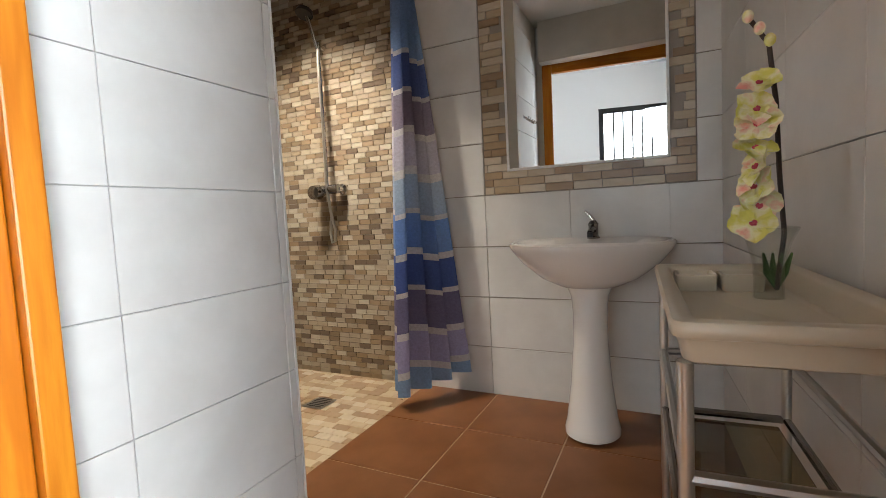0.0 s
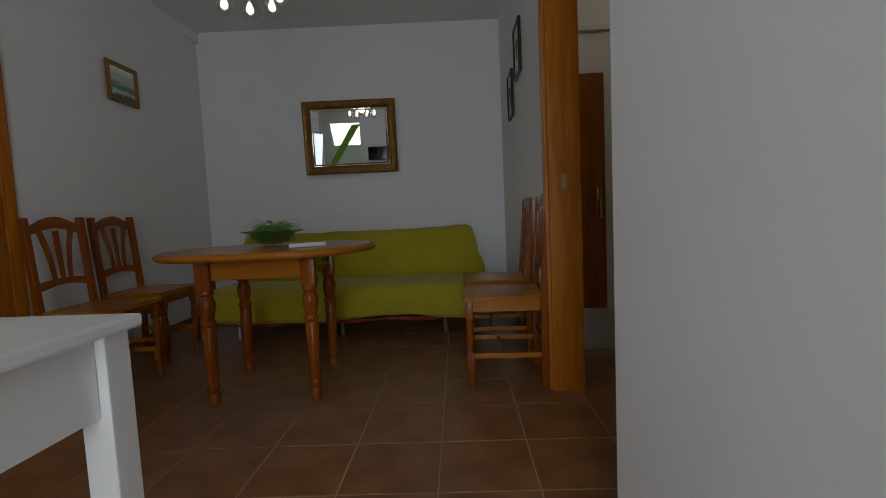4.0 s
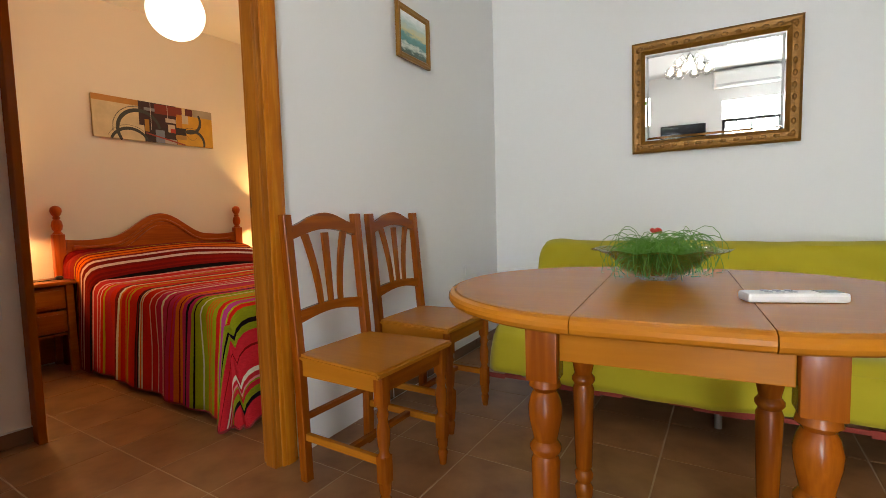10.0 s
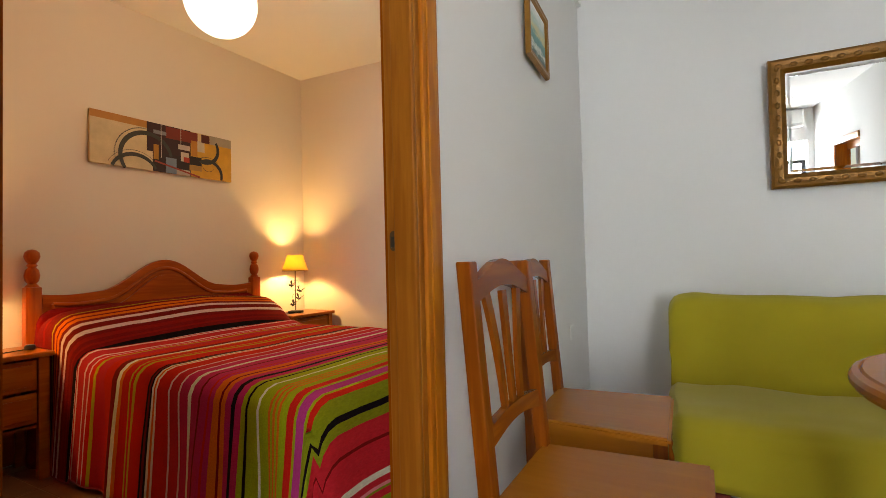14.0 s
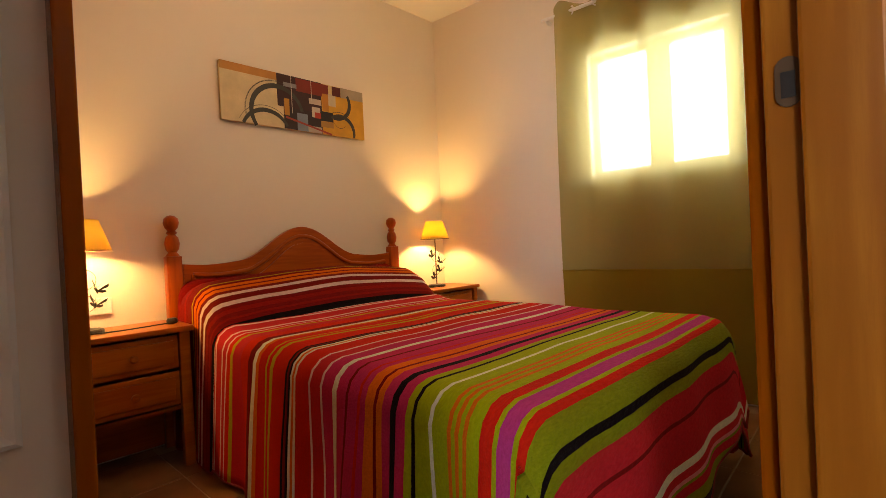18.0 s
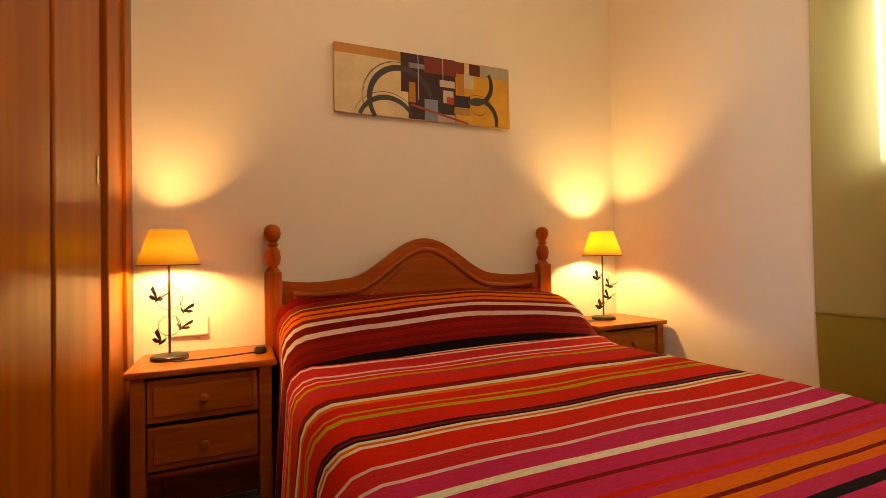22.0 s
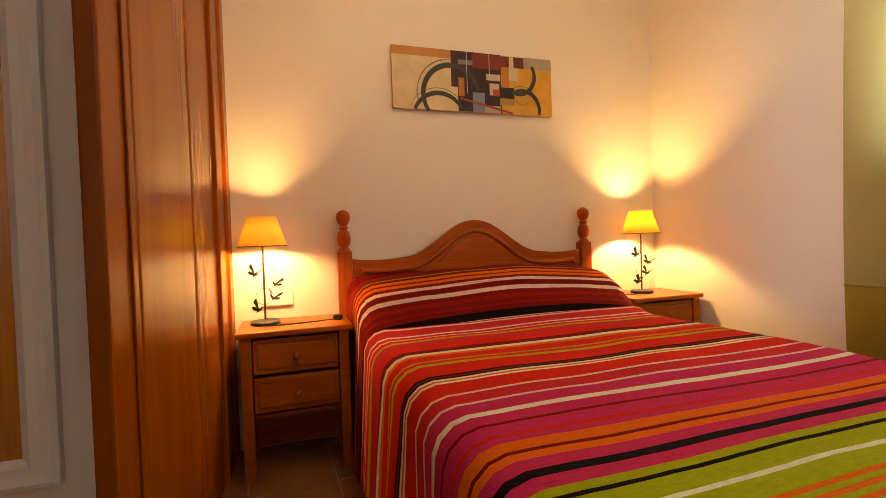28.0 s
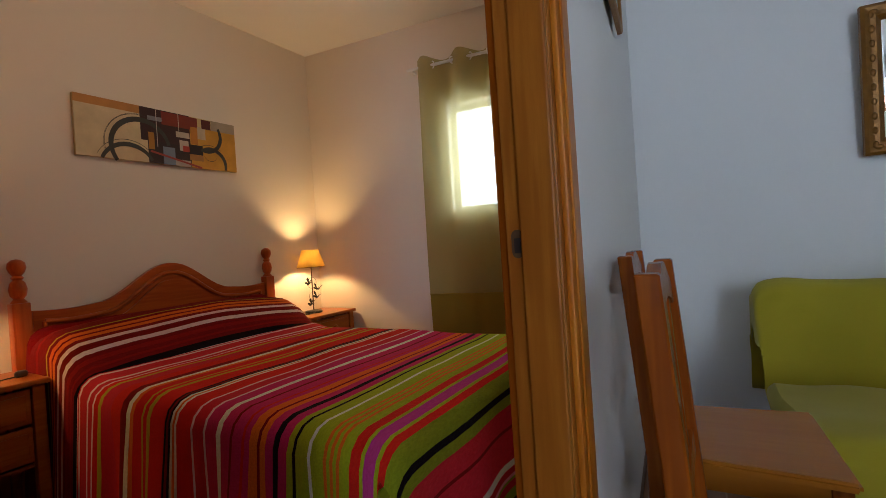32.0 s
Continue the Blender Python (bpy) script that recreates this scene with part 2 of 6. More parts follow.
WALL = plain("white_wall_paint", (0.78, 0.78, 0.77), 0.75, var=0.02, scale=1.5, bumps=0.12, bscale=55)
WALL_BED = plain("cream_wall_paint", (0.76, 0.69, 0.60), 0.78, var=0.025, scale=1.5, bumps=0.12, bscale=55)
CEIL = plain("ceiling_paint", (0.78, 0.77, 0.75), 0.85, var=0.02, scale=1.2, bumps=0.1)
FLOOR = tile_mat("brown_floor_tile", (0.165, 0.066, 0.021), (0.335, 0.160, 0.066), 0.30, 0.16, 0.55)
FLOOR_B = tile_mat("terracotta_floor_tile", (0.145, 0.052, 0.016), (0.22, 0.088, 0.034), 0.32, 0.14, 0.5)
GROUT = plain("floor_grout", (0.42, 0.31, 0.21), 0.9, var=0.1, scale=12)
GROUT_D = plain("tile_grout", (0.30, 0.26, 0.21), 0.9, var=0.1, scale=12)
GROUT_L = plain("white_tile_grout", (0.52, 0.51, 0.49), 0.9, var=0.06, scale=12)
SKIRT = tile_mat("skirting_tile", (0.15, 0.075, 0.036), (0.21, 0.112, 0.058), 0.4)
TILE_W = tile_mat("white_wall_tile", (0.68, 0.665, 0.63), (0.60, 0.58, 0.545), 0.3, 0.04, 0.12)
OAK = wood("orange_oak", (0.60, 0.225, 0.016), (0.44, 0.130, 0.007), "Z")
OAK_X = wood("orange_oak_head", (0.60, 0.225, 0.016), (0.44, 0.130, 0.007), "X")
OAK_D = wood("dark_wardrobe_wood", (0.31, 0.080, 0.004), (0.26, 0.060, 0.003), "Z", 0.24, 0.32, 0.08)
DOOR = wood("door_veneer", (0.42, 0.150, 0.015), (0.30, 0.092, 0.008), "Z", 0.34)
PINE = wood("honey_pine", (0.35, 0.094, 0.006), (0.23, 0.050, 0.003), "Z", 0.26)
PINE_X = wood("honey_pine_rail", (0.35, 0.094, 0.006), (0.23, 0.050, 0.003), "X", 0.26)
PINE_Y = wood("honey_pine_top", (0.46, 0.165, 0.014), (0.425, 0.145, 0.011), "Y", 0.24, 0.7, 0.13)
BEDWOOD = wood("red_pine", (0.50, 0.110, 0.009), (0.35, 0.060, 0.005), "X", 0.3)
BEDWOOD_Z = wood("red_pine_post", (0.50, 0.110, 0.009), (0.35, 0.060, 0.005), "Z", 0.3)
NSWOOD = wood("orange_pine", (0.44, 0.130, 0.010), (0.32, 0.075, 0.005), "X", 0.32)
CHROME = plain("chrome", (0.80, 0.80, 0.80), 0.12, 1.0, 0.02)
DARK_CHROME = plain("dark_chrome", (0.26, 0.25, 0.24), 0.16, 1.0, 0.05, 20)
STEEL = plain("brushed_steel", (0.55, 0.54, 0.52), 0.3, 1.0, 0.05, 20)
BRASS = plain("brass", (0.62, 0.44, 0.16), 0.24, 1.0, 0.06)
IRON = plain("black_iron", (0.015, 0.014, 0.013), 0.45, 0.3, 0.1)
BLACK = plain("black_plastic", (0.012, 0.012, 0.013), 0.35)
PORCELAIN = plain("porcelain", (0.80, 0.77, 0.72), 0.08, 0, 0.01, 2, coat=0.5)
WHITE_LACQUER = plain("white_lacquer", (0.72, 0.72, 0.70), 0.4, 0, 0.02, 3)
WHITE_PLASTIC = plain("white_plastic", (0.74, 0.74, 0.72), 0.4, 0, 0.02, 8)
GILT = plain("gilt_frame", (0.27, 0.115, 0.010), 0.38, 0.45, 0.30, 45, 0.8, 60)
PICFRAME = plain("old_gold_frame", (0.32, 0.15, 0.02), 0.4, 0.4, 0.2, 40, 0.4, 90)
YELLOW = cloth("mustard_throw", (0.42, 0.345, 0.004), 0.0, 0.12, 3.0, 240)
CURTAIN = cloth("olive_curtain", (0.40, 0.33, 0.045), 0.5, 0.05, 4.0, 420, 0.30, 0.30)
CURTAIN_D = cloth("olive_curtain_hem", (0.35, 0.26, 0.03), 0.45, 0.05, 4.0, 420)
SHADE = cloth("lamp_shade", (0.90, 0.72, 0.22), 0.62, 0.03, 6.0, 500)
MOSAIC = mosaic_mat("strip_mosaic", [(1.10 * r, 1.12 * g, 1.10 * b) for r, g, b in ((0.42, 0.37, 0.30), (0.26, 0.19, 0.12), (0.36, 0.31, 0.25), (0.20, 0.145, 0.095), (0.46, 0.42, 0.36), (0.31, 0.25, 0.18), (0.40, 0.34, 0.26), (0.14, 0.10, 0.07), (0.34, 0.29, 0.23), (0.29, 0.22, 0.15))])
MOSAIC_B = mosaic_mat("border_mosaic", [(0.50, 0.40, 0.27), (0.40, 0.29, 0.17), (0.56, 0.47, 0.35), (0.34, 0.23, 0.13), (0.60, 0.52, 0.40), (0.46, 0.35, 0.22), (0.27, 0.18, 0.10)])
MOSAIC_F = mosaic_mat("floor_mosaic", [(0.56, 0.47, 0.33), (0.42, 0.30, 0.18), (0.60, 0.53, 0.42), (0.36, 0.24, 0.14), (0.52, 0.42, 0.29)])
MIRROR = plain("mirror_silver", (0.77, 0.785, 0.78), 0.01, 1.0, 0.0)


def thin_glass(name, tint=(0.97, 0.98, 0.97)):
    """Thin clear glass: see-through, with gloss at its edges."""
    m, n, l, b = nodes_of(name)
    t, g, x, f = n.new("ShaderNodeBsdfTransparent"), n.new("ShaderNodeBsdfGlossy"), n.new("ShaderNodeMixShader"), n.new("ShaderNodeLayerWeight")
    t.inputs[0].default_value, g.inputs["Roughness"].default_value, f.inputs[0].default_value = (*tint, 1), 0.03, 0.16
    k = n.new("ShaderNodeMath")
    k.operation = "MULTIPLY"
    k.inputs[1].default_value = 0.7
    l.new(f.outputs["Facing"], k.inputs[0])
    l.new(k.outputs[0], x.inputs[0])
    l.new(t.outputs[0], x.inputs[1])
    l.new(g.outputs[0], x.inputs[2])
    l.new(x.outputs[0], n["Material Output"].inputs["Surface"])
    return m


THIN = thin_glass("thin_glass")
BOWL = thin_glass("bowl_glass", (0.80, 0.84, 0.80))
GRASS = plain("plastic_grass", (0.085, 0.24, 0.018), 0.5, 0, 0.25, 20)


# Mesh helpers
def link(name, bm, material, parent=None, label="", smooth=False):
    me = bpy.data.meshes.new(name)
    bmesh.ops.recalc_face_normals(bm, faces=bm.faces)
    if smooth:
        for f in bm.faces:
            f.smooth = True
        for e in bm.edges:
            if len(e.link_faces) == 2 and e.calc_face_angle(0) > 0.7:
                e.smooth = False
    bm.to_mesh(me)
    bm.free()
    me.materials.append(material)
    ob = new(name, me)
    ob.parent = parent
    if label:
        ob["label"] = label
    return ob


def part(name, bm, material, parent, label="", smooth=False):
    return link(name, bm, material, parent, label, smooth)


def thing(name, label, category, x=0, y=0, z=0, turn=0, group="", kind=""):
    ob = new(name)
    ob.matrix_world = pose(x, y, z, 0, 0, turn)
    return tagged(ob, label, category, group, kind)


def box(x0, x1, y0, y1, z0, z1, bevel=0.0, bm=None, m=None, segments=2):
    own = bmesh.new()
    bmesh.ops.create_cube(own, size=1)
    for v in own.verts:
        v.co = ((x0 + x1) / 2 + v.co.x * (x1 - x0), (y0 + y1) / 2 + v.co.y * (y1 - y0), (z0 + z1) / 2 + v.co.z * (z1 - z0))
    if bevel:
        bmesh.ops.bevel(own, geom=own.edges[:], offset=bevel, segments=segments, profile=0.6, affect="EDGES")
    if m is not None:
        own.transform(m)
    if bm is None:
        return own
    return join(bm, own)


def join(bm, other):
    me = bpy.data.meshes.new("tmp")
    other.to_mesh(me)
    other.free()
    bm.from_mesh(me)
    bpy.data.meshes.remove(me)
    return bm


def lathe(profile, segs=24, m=None, bm=None):
    """Turned shape round z from (radius, height) pairs."""
    own = bmesh.new()
    rings = []
    for r, z in profile:
        rings.append([own.verts.new((r * math.cos(2 * math.pi * i / segs), r * math.sin(2 * math.pi * i / segs), z)) for i in range(segs)])
    for a, b in zip(rings, rings[1:]):
        for i in range(segs):
            own.faces.new((a[i], a[(i + 1) % segs], b[(i + 1) % segs], b[i]))
    own.faces.new(rings[0][::-1])
    own.faces.new(rings[-1])
    bmesh.ops.remove_doubles(own, verts=own.verts, dist=1e-5)
    if m is not None:
        own.transform(m)
    return own if bm is None else join(bm, own)


def shell(profile, segs=32, m=None):
    """Open turned surface from (radius, height) pairs."""
    own = bmesh.new()
    rings = [[own.verts.new((r * math.cos(2 * math.pi * i / segs), r * math.sin(2 * math.pi * i / segs), z)) for i in range(segs)] for r, z in profile]
    for a, b in zip(rings, rings[1:]):
        for i in range(segs):
            own.faces.new((a[i], a[(i + 1) % segs], b[(i + 1) % segs], b[i]))
    if m is not None:
        own.transform(m)
    return own


def tube(points, radius, segs=10, bm=None):
    """Round bar along points; radius may be a list."""
    pts = [Vector(p) for p in points]
    own = bmesh.new()
    rings = []
    side = None
    for i, p in enumerate(pts):
        d = (pts[min(i + 1, len(pts) - 1)] - pts[max(i - 1, 0)]).normalized()
        if side is None:
            side = d.orthogonal().normalized()
        side = (side - d * side.dot(d)).normalized()
        up = d.cross(side)
        r = radius[i] if isinstance(radius, (list, tuple)) else radius
        rings.append([own.verts.new(p + r * (math.cos(2 * math.pi * k / segs) * side + math.sin(2 * math.pi * k / segs) * up)) for k in range(segs)])
    for a, b in zip(rings, rings[1:]):
        for k in range(segs):
            own.faces.new((a[k], a[(k + 1) % segs], b[(k + 1) % segs], b[k]))
    own.faces.new(rings[0][::-1])
    own.faces.new(rings[-1])
    return own if bm is None else join(bm, own)


def prism(outline, y0, y1, m=None, bevel=0.0):
    """Outline in x, z extruded along y."""
    own = bmesh.new()
    a = [own.verts.new((x, y0, z)) for x, z in outline]
    b = [own.verts.new((x, y1, z)) for x, z in outline]
    own.faces.new(a)
    own.faces.new(b[::-1])
    for i in range(len(a)):
        j = (i + 1) % len(a)
        own.faces.new((a[j], a[i], b[i], b[j]))
    if bevel:
        bmesh.ops.bevel(own, geom=[e for e in own.edges if abs(e.verts[0].co.y - e.verts[1].co.y) < 1e-6], offset=bevel, segments=2, affect="EDGES")
    if m is not None:
        own.transform(m)
    return own


def grid_mesh(nu, nv, at):
    """Sheet of nu by nv cells; at(i/nu, j/nv) gives the point."""
    own = bmesh.new()
    vs = [[own.verts.new(at(i / nu, j / nv)) for j in range(nv + 1)] for i in range(nu + 1)]
    for i in range(nu):
        for j in range(nv):
            own.faces.new((vs[i][j], vs[i + 1][j], vs[i + 1][j + 1], vs[i][j + 1]))
    return own


def solid(ob, thick, offset=0):
    k = ob.modifiers.new("thick", "SOLIDIFY")
    k.thickness, k.offset = thick, offset
    return ob


def along(p, q):
    """Frame whose x runs from p to q, y to the left of it."""
    d = Vector((q[0] - p[0], q[1] - p[1], 0))
    return Matrix.Translation((p[0], p[1], 0)) @ pose(0, 0, 0, 0, 0, math.degrees(math.atan2(d.y, d.x))), d.length


def wall(name, p, q, thick, height, material, holes=(), z0=0.0):
    """Wall whose visible face runs from p to q; its body lies to the left (positive thick) of that line. Holes are (start, end, sill, head)."""
    m, length = along(p, q)
    bm = bmesh.new()
    lo, hi = min(0, thick), max(0, thick)
    x = 0.0
    for a, b, s, h in sorted(holes):
        if a > x:
            box(x, a, lo, hi, z0, height, 0, bm)
        if s > z0:
            box(a, b, lo, hi, z0, s, 0, bm)
        if h < height:
            box(a, b, lo, hi, h, height, 0, bm)
        x = b
    if x < length:
        box(x, length, lo, hi, z0, height, 0, bm)
    bm.transform(m)
    return tagged(link(name, bm, material), kind="structure")


def skirting(p, q, side=-1, a=0.0, b=None):
    """Row of skirting tiles along a wall face."""
    m, length = along(p, q)
    b = length if b is None else b
    root = thing("baseboard", "low brown ceramic skirting along the wall", "skirting", kind="structure")
    x = a
    while x < b - 0.01:
        e = min(x + 0.36, b)
        bm = box(x + 0.002, e - 0.002, min(0, side * 0.011), max(0, side * 0.011), 0.003, 0.075, 0.002, segments=1)
        bm.transform(m)
        part("tile", bm, SKIRT, root)
        x = e
    bm = box(a + 0.001, b - 0.001, min(0, side * 0.013), max(0, side * 0.013), 0.0755, 0.080, 0.0015, segments=1)
    bm.transform(m)
    part("cap", bm, WHITE_LACQUER, root, "white filler line")


# Plan, in metres
H_LIV, H_BED, H_BATH = 2.91, 2.80, 2.42
MW0, MW1 = (-4.57, -2.33), (-4.78, 0.77)        # wall with the gilt mirror
DOOR_R, DOOR_L = -2.272, -1.342                 # bedroom door opening
PW = -2.17                                      # living face of the bedroom wall near the door
BW = math.radians(11.5)
BO = Matrix.Translation((-0.121, 1.654, 0)) @ Matrix.Rotation(BW, 4, "Z")   # bathroom axes, origin at the free end of its tiled wall


def bath(u, v, z=0.0):
    return BO @ Vector((u, v, z))


# Living room walls
wall("wall_west", MW1, MW0, -0.16, H_LIV, WALL)
wall("wall_south", (2.25, PW), (-2.32, PW), 0.09, H_LIV, WALL, [(0.31, 1.51, 0.96, 2.35), (2.25 - DOOR_L, 2.25 - DOOR_R, 0, 2.12)])
wall("wall_south_west", (-2.32, PW), MW0, 0.09, H_LIV, WALL)
wall("wall_north", (-2.30, 0.845), MW1, -0.14, H_LIV, WALL)
wall("wall_nib", (-0.970, 0.787), (0.10, 0.905), 0.13, H_LIV, WALL)
wall("wall_recess", (-1.33, 0.945), (-0.96, 0.945), 0.10, H_LIV, WALL)
wall("wall_lintel", (-2.30, 0.845), (-0.955, 0.822), 0.10, H_LIV, WALL, [(0.0, 1.345, 0, 2.14)])
wall("wall_east", (2.25, 1.1), (2.25, -2.30), 0.16, H_LIV, WALL, [(0.12, 1.10, 0.0, 2.35), (2.32, 3.25, 0.0, 2.58)])
wall("wall_stair_back", (4.2, -0.6), (4.2, -2.9), 0.12, 4.4, WALL)
wall("wall_stair_side", (4.2, -2.4), (2.41, -2.4), 0.12, 4.4, WALL)
wall("wall_stair_side_2", (2.41, -0.7), (4.2, -0.7), 0.12, 4.4, WALL)
# Passage behind the wide opening
wall("wall_passage_west", (-3.0, 2.3), (-3.0, 0.95), -0.10, H_LIV, WALL)
wall("wall_passage_north", (-1.6, 2.3), (-3.02, 2.3), -0.1, H_LIV, WALL)
# Bedroom
wall("wall_headboard", (-4.41, -4.885), (-1.10, -4.885), -0.16, H_BED, WALL_BED)
wall("wall_window", (-4.65, -2.32), (-4.40, -4.885), -0.2, H_BED, WALL_BED, [(0.49, 1.29, 1.35, 2.145)])
wall("wall_partition", (-1.10, -3.40), (-1.814, -3.40), 0.07, H_BED, WALL_BED)
wall("wall_bed_east", (-1.10, -4.9), (-1.10, -2.3), -0.14, H_BED, WALL_BED)

for nm, pts, z, mat_ in (("ceiling_living", (-5.0, 2.6, -3.2, 2.5), H_LIV, CEIL),):
    tagged(link("ceiling", box(pts[0], pts[1], -2.30, pts[3], z, z + 0.1), mat_), kind="structure")
tagged(link("ceiling", box(-4.9, -0.95, -5.1, -2.3, H_BED, H_BED + 0.12), CEIL), kind="structure")

floor = thing("floor", "worn brown ceramic tile floor with pale joints", "floor", kind="structure")
part("slab", box(-5.1, 2.6, -5.2, 3.6, -0.12, -0.0018), GROUT, floor)
tagged(link("ground", box(-60, 60, -60, 60, -0.4, -0.15), plain("ground_soil", (0.2, 0.17, 0.13), 0.95, bumps=0.4)), kind="structure")

# Bathroom shell
def bwall(name, p, q, thick, material, holes=()):
    a, b = bath(*p), bath(*q)
    return wall(name, (a.x, a.y), (b.x, b.y), thick, H_BATH, material, holes)


bwall("wall_bath_west", (-0.004, -0.60), (-0.004, 0.0), 0.11, GROUT_L)
bwall("wall_bath_sink", (1.40, 1.184), (-1.40, 1.184), -0.12, GROUT_D)
bwall("wall_bath_east", (1.284, -0.5), (1.168, 1.30), -0.12, GROUT_D)
bwall("wall_shower_west", (-1.254, 1.30), (-1.254, -0.3), -0.12, GROUT_D)
bwall("wall_shower_south", (-1.30, -0.10), (-0.10, -0.10), -0.1, GROUT_D)
bwall("wall_bath_door", (1.40, -0.50), (1.20, -0.50), 0.12, WALL)
bwall("wall_bath_head", (1.20, -0.50), (0.05, -0.50), 0.12, TILE_W, [(0.0, 1.15, 0, 2.10)])
bm = box(-1.4, 1.42, -0.62, 1.3, H_BATH, H_BATH + 0.08)
bm.transform(BO)
tagged(link("ceiling", bm, CEIL), kind="structure")
wall("wall_over_bath_door", (0.10, 0.905), (2.35, 1.0775), 0.1, H_LIV, WALL, [(0.0, 1.034, 0, 2.14)])


# Door linings
def lining(name, label, pieces, m):
    root = thing(name, label, "door frame", kind="structure")
    for nm, dims, mat_ in pieces:
        bm = box(*dims, 0.004)
        bm.transform(m)
        part(nm, bm, mat_, root)
    return root


# Bedroom door lining: casing on both faces, lining, stop
I = Matrix.Identity(4)
lining("door_1", "orange oak lining and casing of the bedroom door", [
    # right jamb and stop take darker veneer, painting in the shade on the reveal
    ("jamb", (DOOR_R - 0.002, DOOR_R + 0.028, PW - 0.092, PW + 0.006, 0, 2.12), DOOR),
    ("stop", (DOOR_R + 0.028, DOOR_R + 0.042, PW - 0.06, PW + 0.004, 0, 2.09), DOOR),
    ("casing", (DOOR_R - 0.062, DOOR_R + 0.012, PW + 0.006, PW + 0.018, 0, 2.19), OAK),
    ("casing", (DOOR_R - 0.048, DOOR_R - 0.004, PW + 0.018, PW + 0.023, 0, 2.16), OAK),
    # wardrobe wood here, so this casing's shade sits in its colour
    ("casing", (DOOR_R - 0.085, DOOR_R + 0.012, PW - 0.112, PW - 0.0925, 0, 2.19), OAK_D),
    ("jamb", (DOOR_L - 0.028, DOOR_L + 0.002, PW - 0.092, PW + 0.006, 0, 2.12), OAK),
    ("stop", (DOOR_L - 0.042, DOOR_L - 0.028, PW - 0.06, PW + 0.004, 0, 2.09), OAK),
    ("casing", (DOOR_L - 0.012, DOOR_L + 0.085, PW + 0.006, PW + 0.024, 0, 2.19), OAK),
    ("casing", (DOOR_L + 0.010, DOOR_L + 0.060, PW + 0.024, PW + 0.032, 0, 2.16), OAK),
    ("casing", (DOOR_L - 0.012, DOOR_L + 0.085, PW - 0.112, PW - 0.0925, 0, 2.19), OAK),
    ("head", (DOOR_R + 0.028, DOOR_L - 0.028, PW - 0.092, PW + 0.006, 2.09, 2.12), OAK_X),
    ("casing", (DOOR_R + 0.012, DOOR_L - 0.012, PW + 0.006, PW + 0.024, 2.10, 2.19), OAK_X),
    ("casing", (DOOR_R + 0.012, DOOR_L - 0.012, PW - 0.112, PW - 0.0925, 2.10, 2.19), OAK_X),
], I)
# Strike plate on the lining
plate = thing("strike_plate", "small dark brass strike plate on the door lining", "strike plate", DOOR_R + 0.0285, PW - 0.070, 1.10)
BRONZE = plain("dark_bronze", (0.10, 0.052, 0.022), 0.6, 0.3, 0.15)
pl = [(0.011 * math.cos(a), 0.014 + 0.011 * math.sin(a)) for a in [q * math.pi / 8 for q in range(9)]]
pl += [(-x, -z) for x, z in pl]
part("plate", prism(pl, -0.0025, 0.0, Matrix.Rotation(math.pi / 2, 4, "Z")), BRONZE, plate)
part("latch_hole", box(0.0026, 0.0034, -0.006, 0.006, -0.016, 0.010), BLACK, plate)

# Wide opening to the passage
mo, lo_ = along((-2.30, 0.845), (-0.955, 0.822))
lining("door_2", "orange oak lining of the wide opening to the passage", [
    ("jamb", (0.0, 0.035, -0.004, 0.160, 0, 2.14), OAK),
    ("casing", (-0.070, 0.020, -0.022, -0.004, 0, 2.20), OAK),
    ("jamb", (0.96, 0.995, 0.102, 0.230, 0, 2.14), OAK),
    ("casing", (0.975, 1.03, 0.085, 0.101, 0, 2.13), OAK),
    ("head", (0.035, 0.96, 0.102, 0.150, 2.105, 2.138), OAK_X),
], mo)
latch = thing("strike_plate", "small dark brass strike plate on the oak lining", "strike plate")
bm = box(0.0355, 0.038, 0.06, 0.085, 1.06, 1.14)
bm.transform(mo)
part("plate", bm, BRASS, latch)

# Bathroom door lining
mb, lb_ = along((0.10, 0.905), (1.6, 1.02))
lining("door_3", "bright orange oak lining and casing of the bathroom door", [
    ("jamb", (-0.020, 0.003, 0.0015, 0.076, 0, 2.14), OAK),
    ("stop", (-0.038, 0.006, 0.077, 0.136, 0, 2.12), OAK),
    ("casing", (-0.038, 0.037, 0.137, 0.178, 0, 2.12), OAK),
    ("jamb", (1.000, 1.034, 0.0, 0.136, 0, 2.14), OAK),
    ("casing", (1.008, 1.10, -0.020, -0.001, 0, 2.20), OAK),
    ("head", (0.002, 1.000, 0.0, 0.135, 2.122, 2.14), OAK_X),
    ("casing", (0.002, 1.008, -0.020, -0.001, 2.11, 2.20), OAK_X),
    ("casing", (0.038, 1.002, 0.137, 0.178, 2.03, 2.15), OAK_X),
    ("casing", (1.003, 1.09, 0.137, 0.178, 0, 2.15), OAK),
], mb)

keep = thing("lock_keep", "brass keep plate and dark round bolt hole in the lining", "lock keep")
bm = box(0.0005, 0.004, 0.062, 0.076, 1.045, 1.155, 0.001)
bm.transform(mb)
part("plate", bm, BRASS, keep)
bm = lathe([(0.011, 0.0), (0.011, 0.004), (0.008, 0.005)], 18, mb @ Matrix.Translation((0.006, 0.106, 1.215)) @ Matrix.Rotation(math.pi / 2, 4, "Y"))
part("ring", bm, STEEL, keep)
bm = lathe([(0.0075, 0.0051), (0.0075, 0.0056)], 16, mb @ Matrix.Translation((0.006, 0.106, 1.215)) @ Matrix.Rotation(math.pi / 2, 4, "Y"))
part("bolt_hole", bm, BLACK, keep)

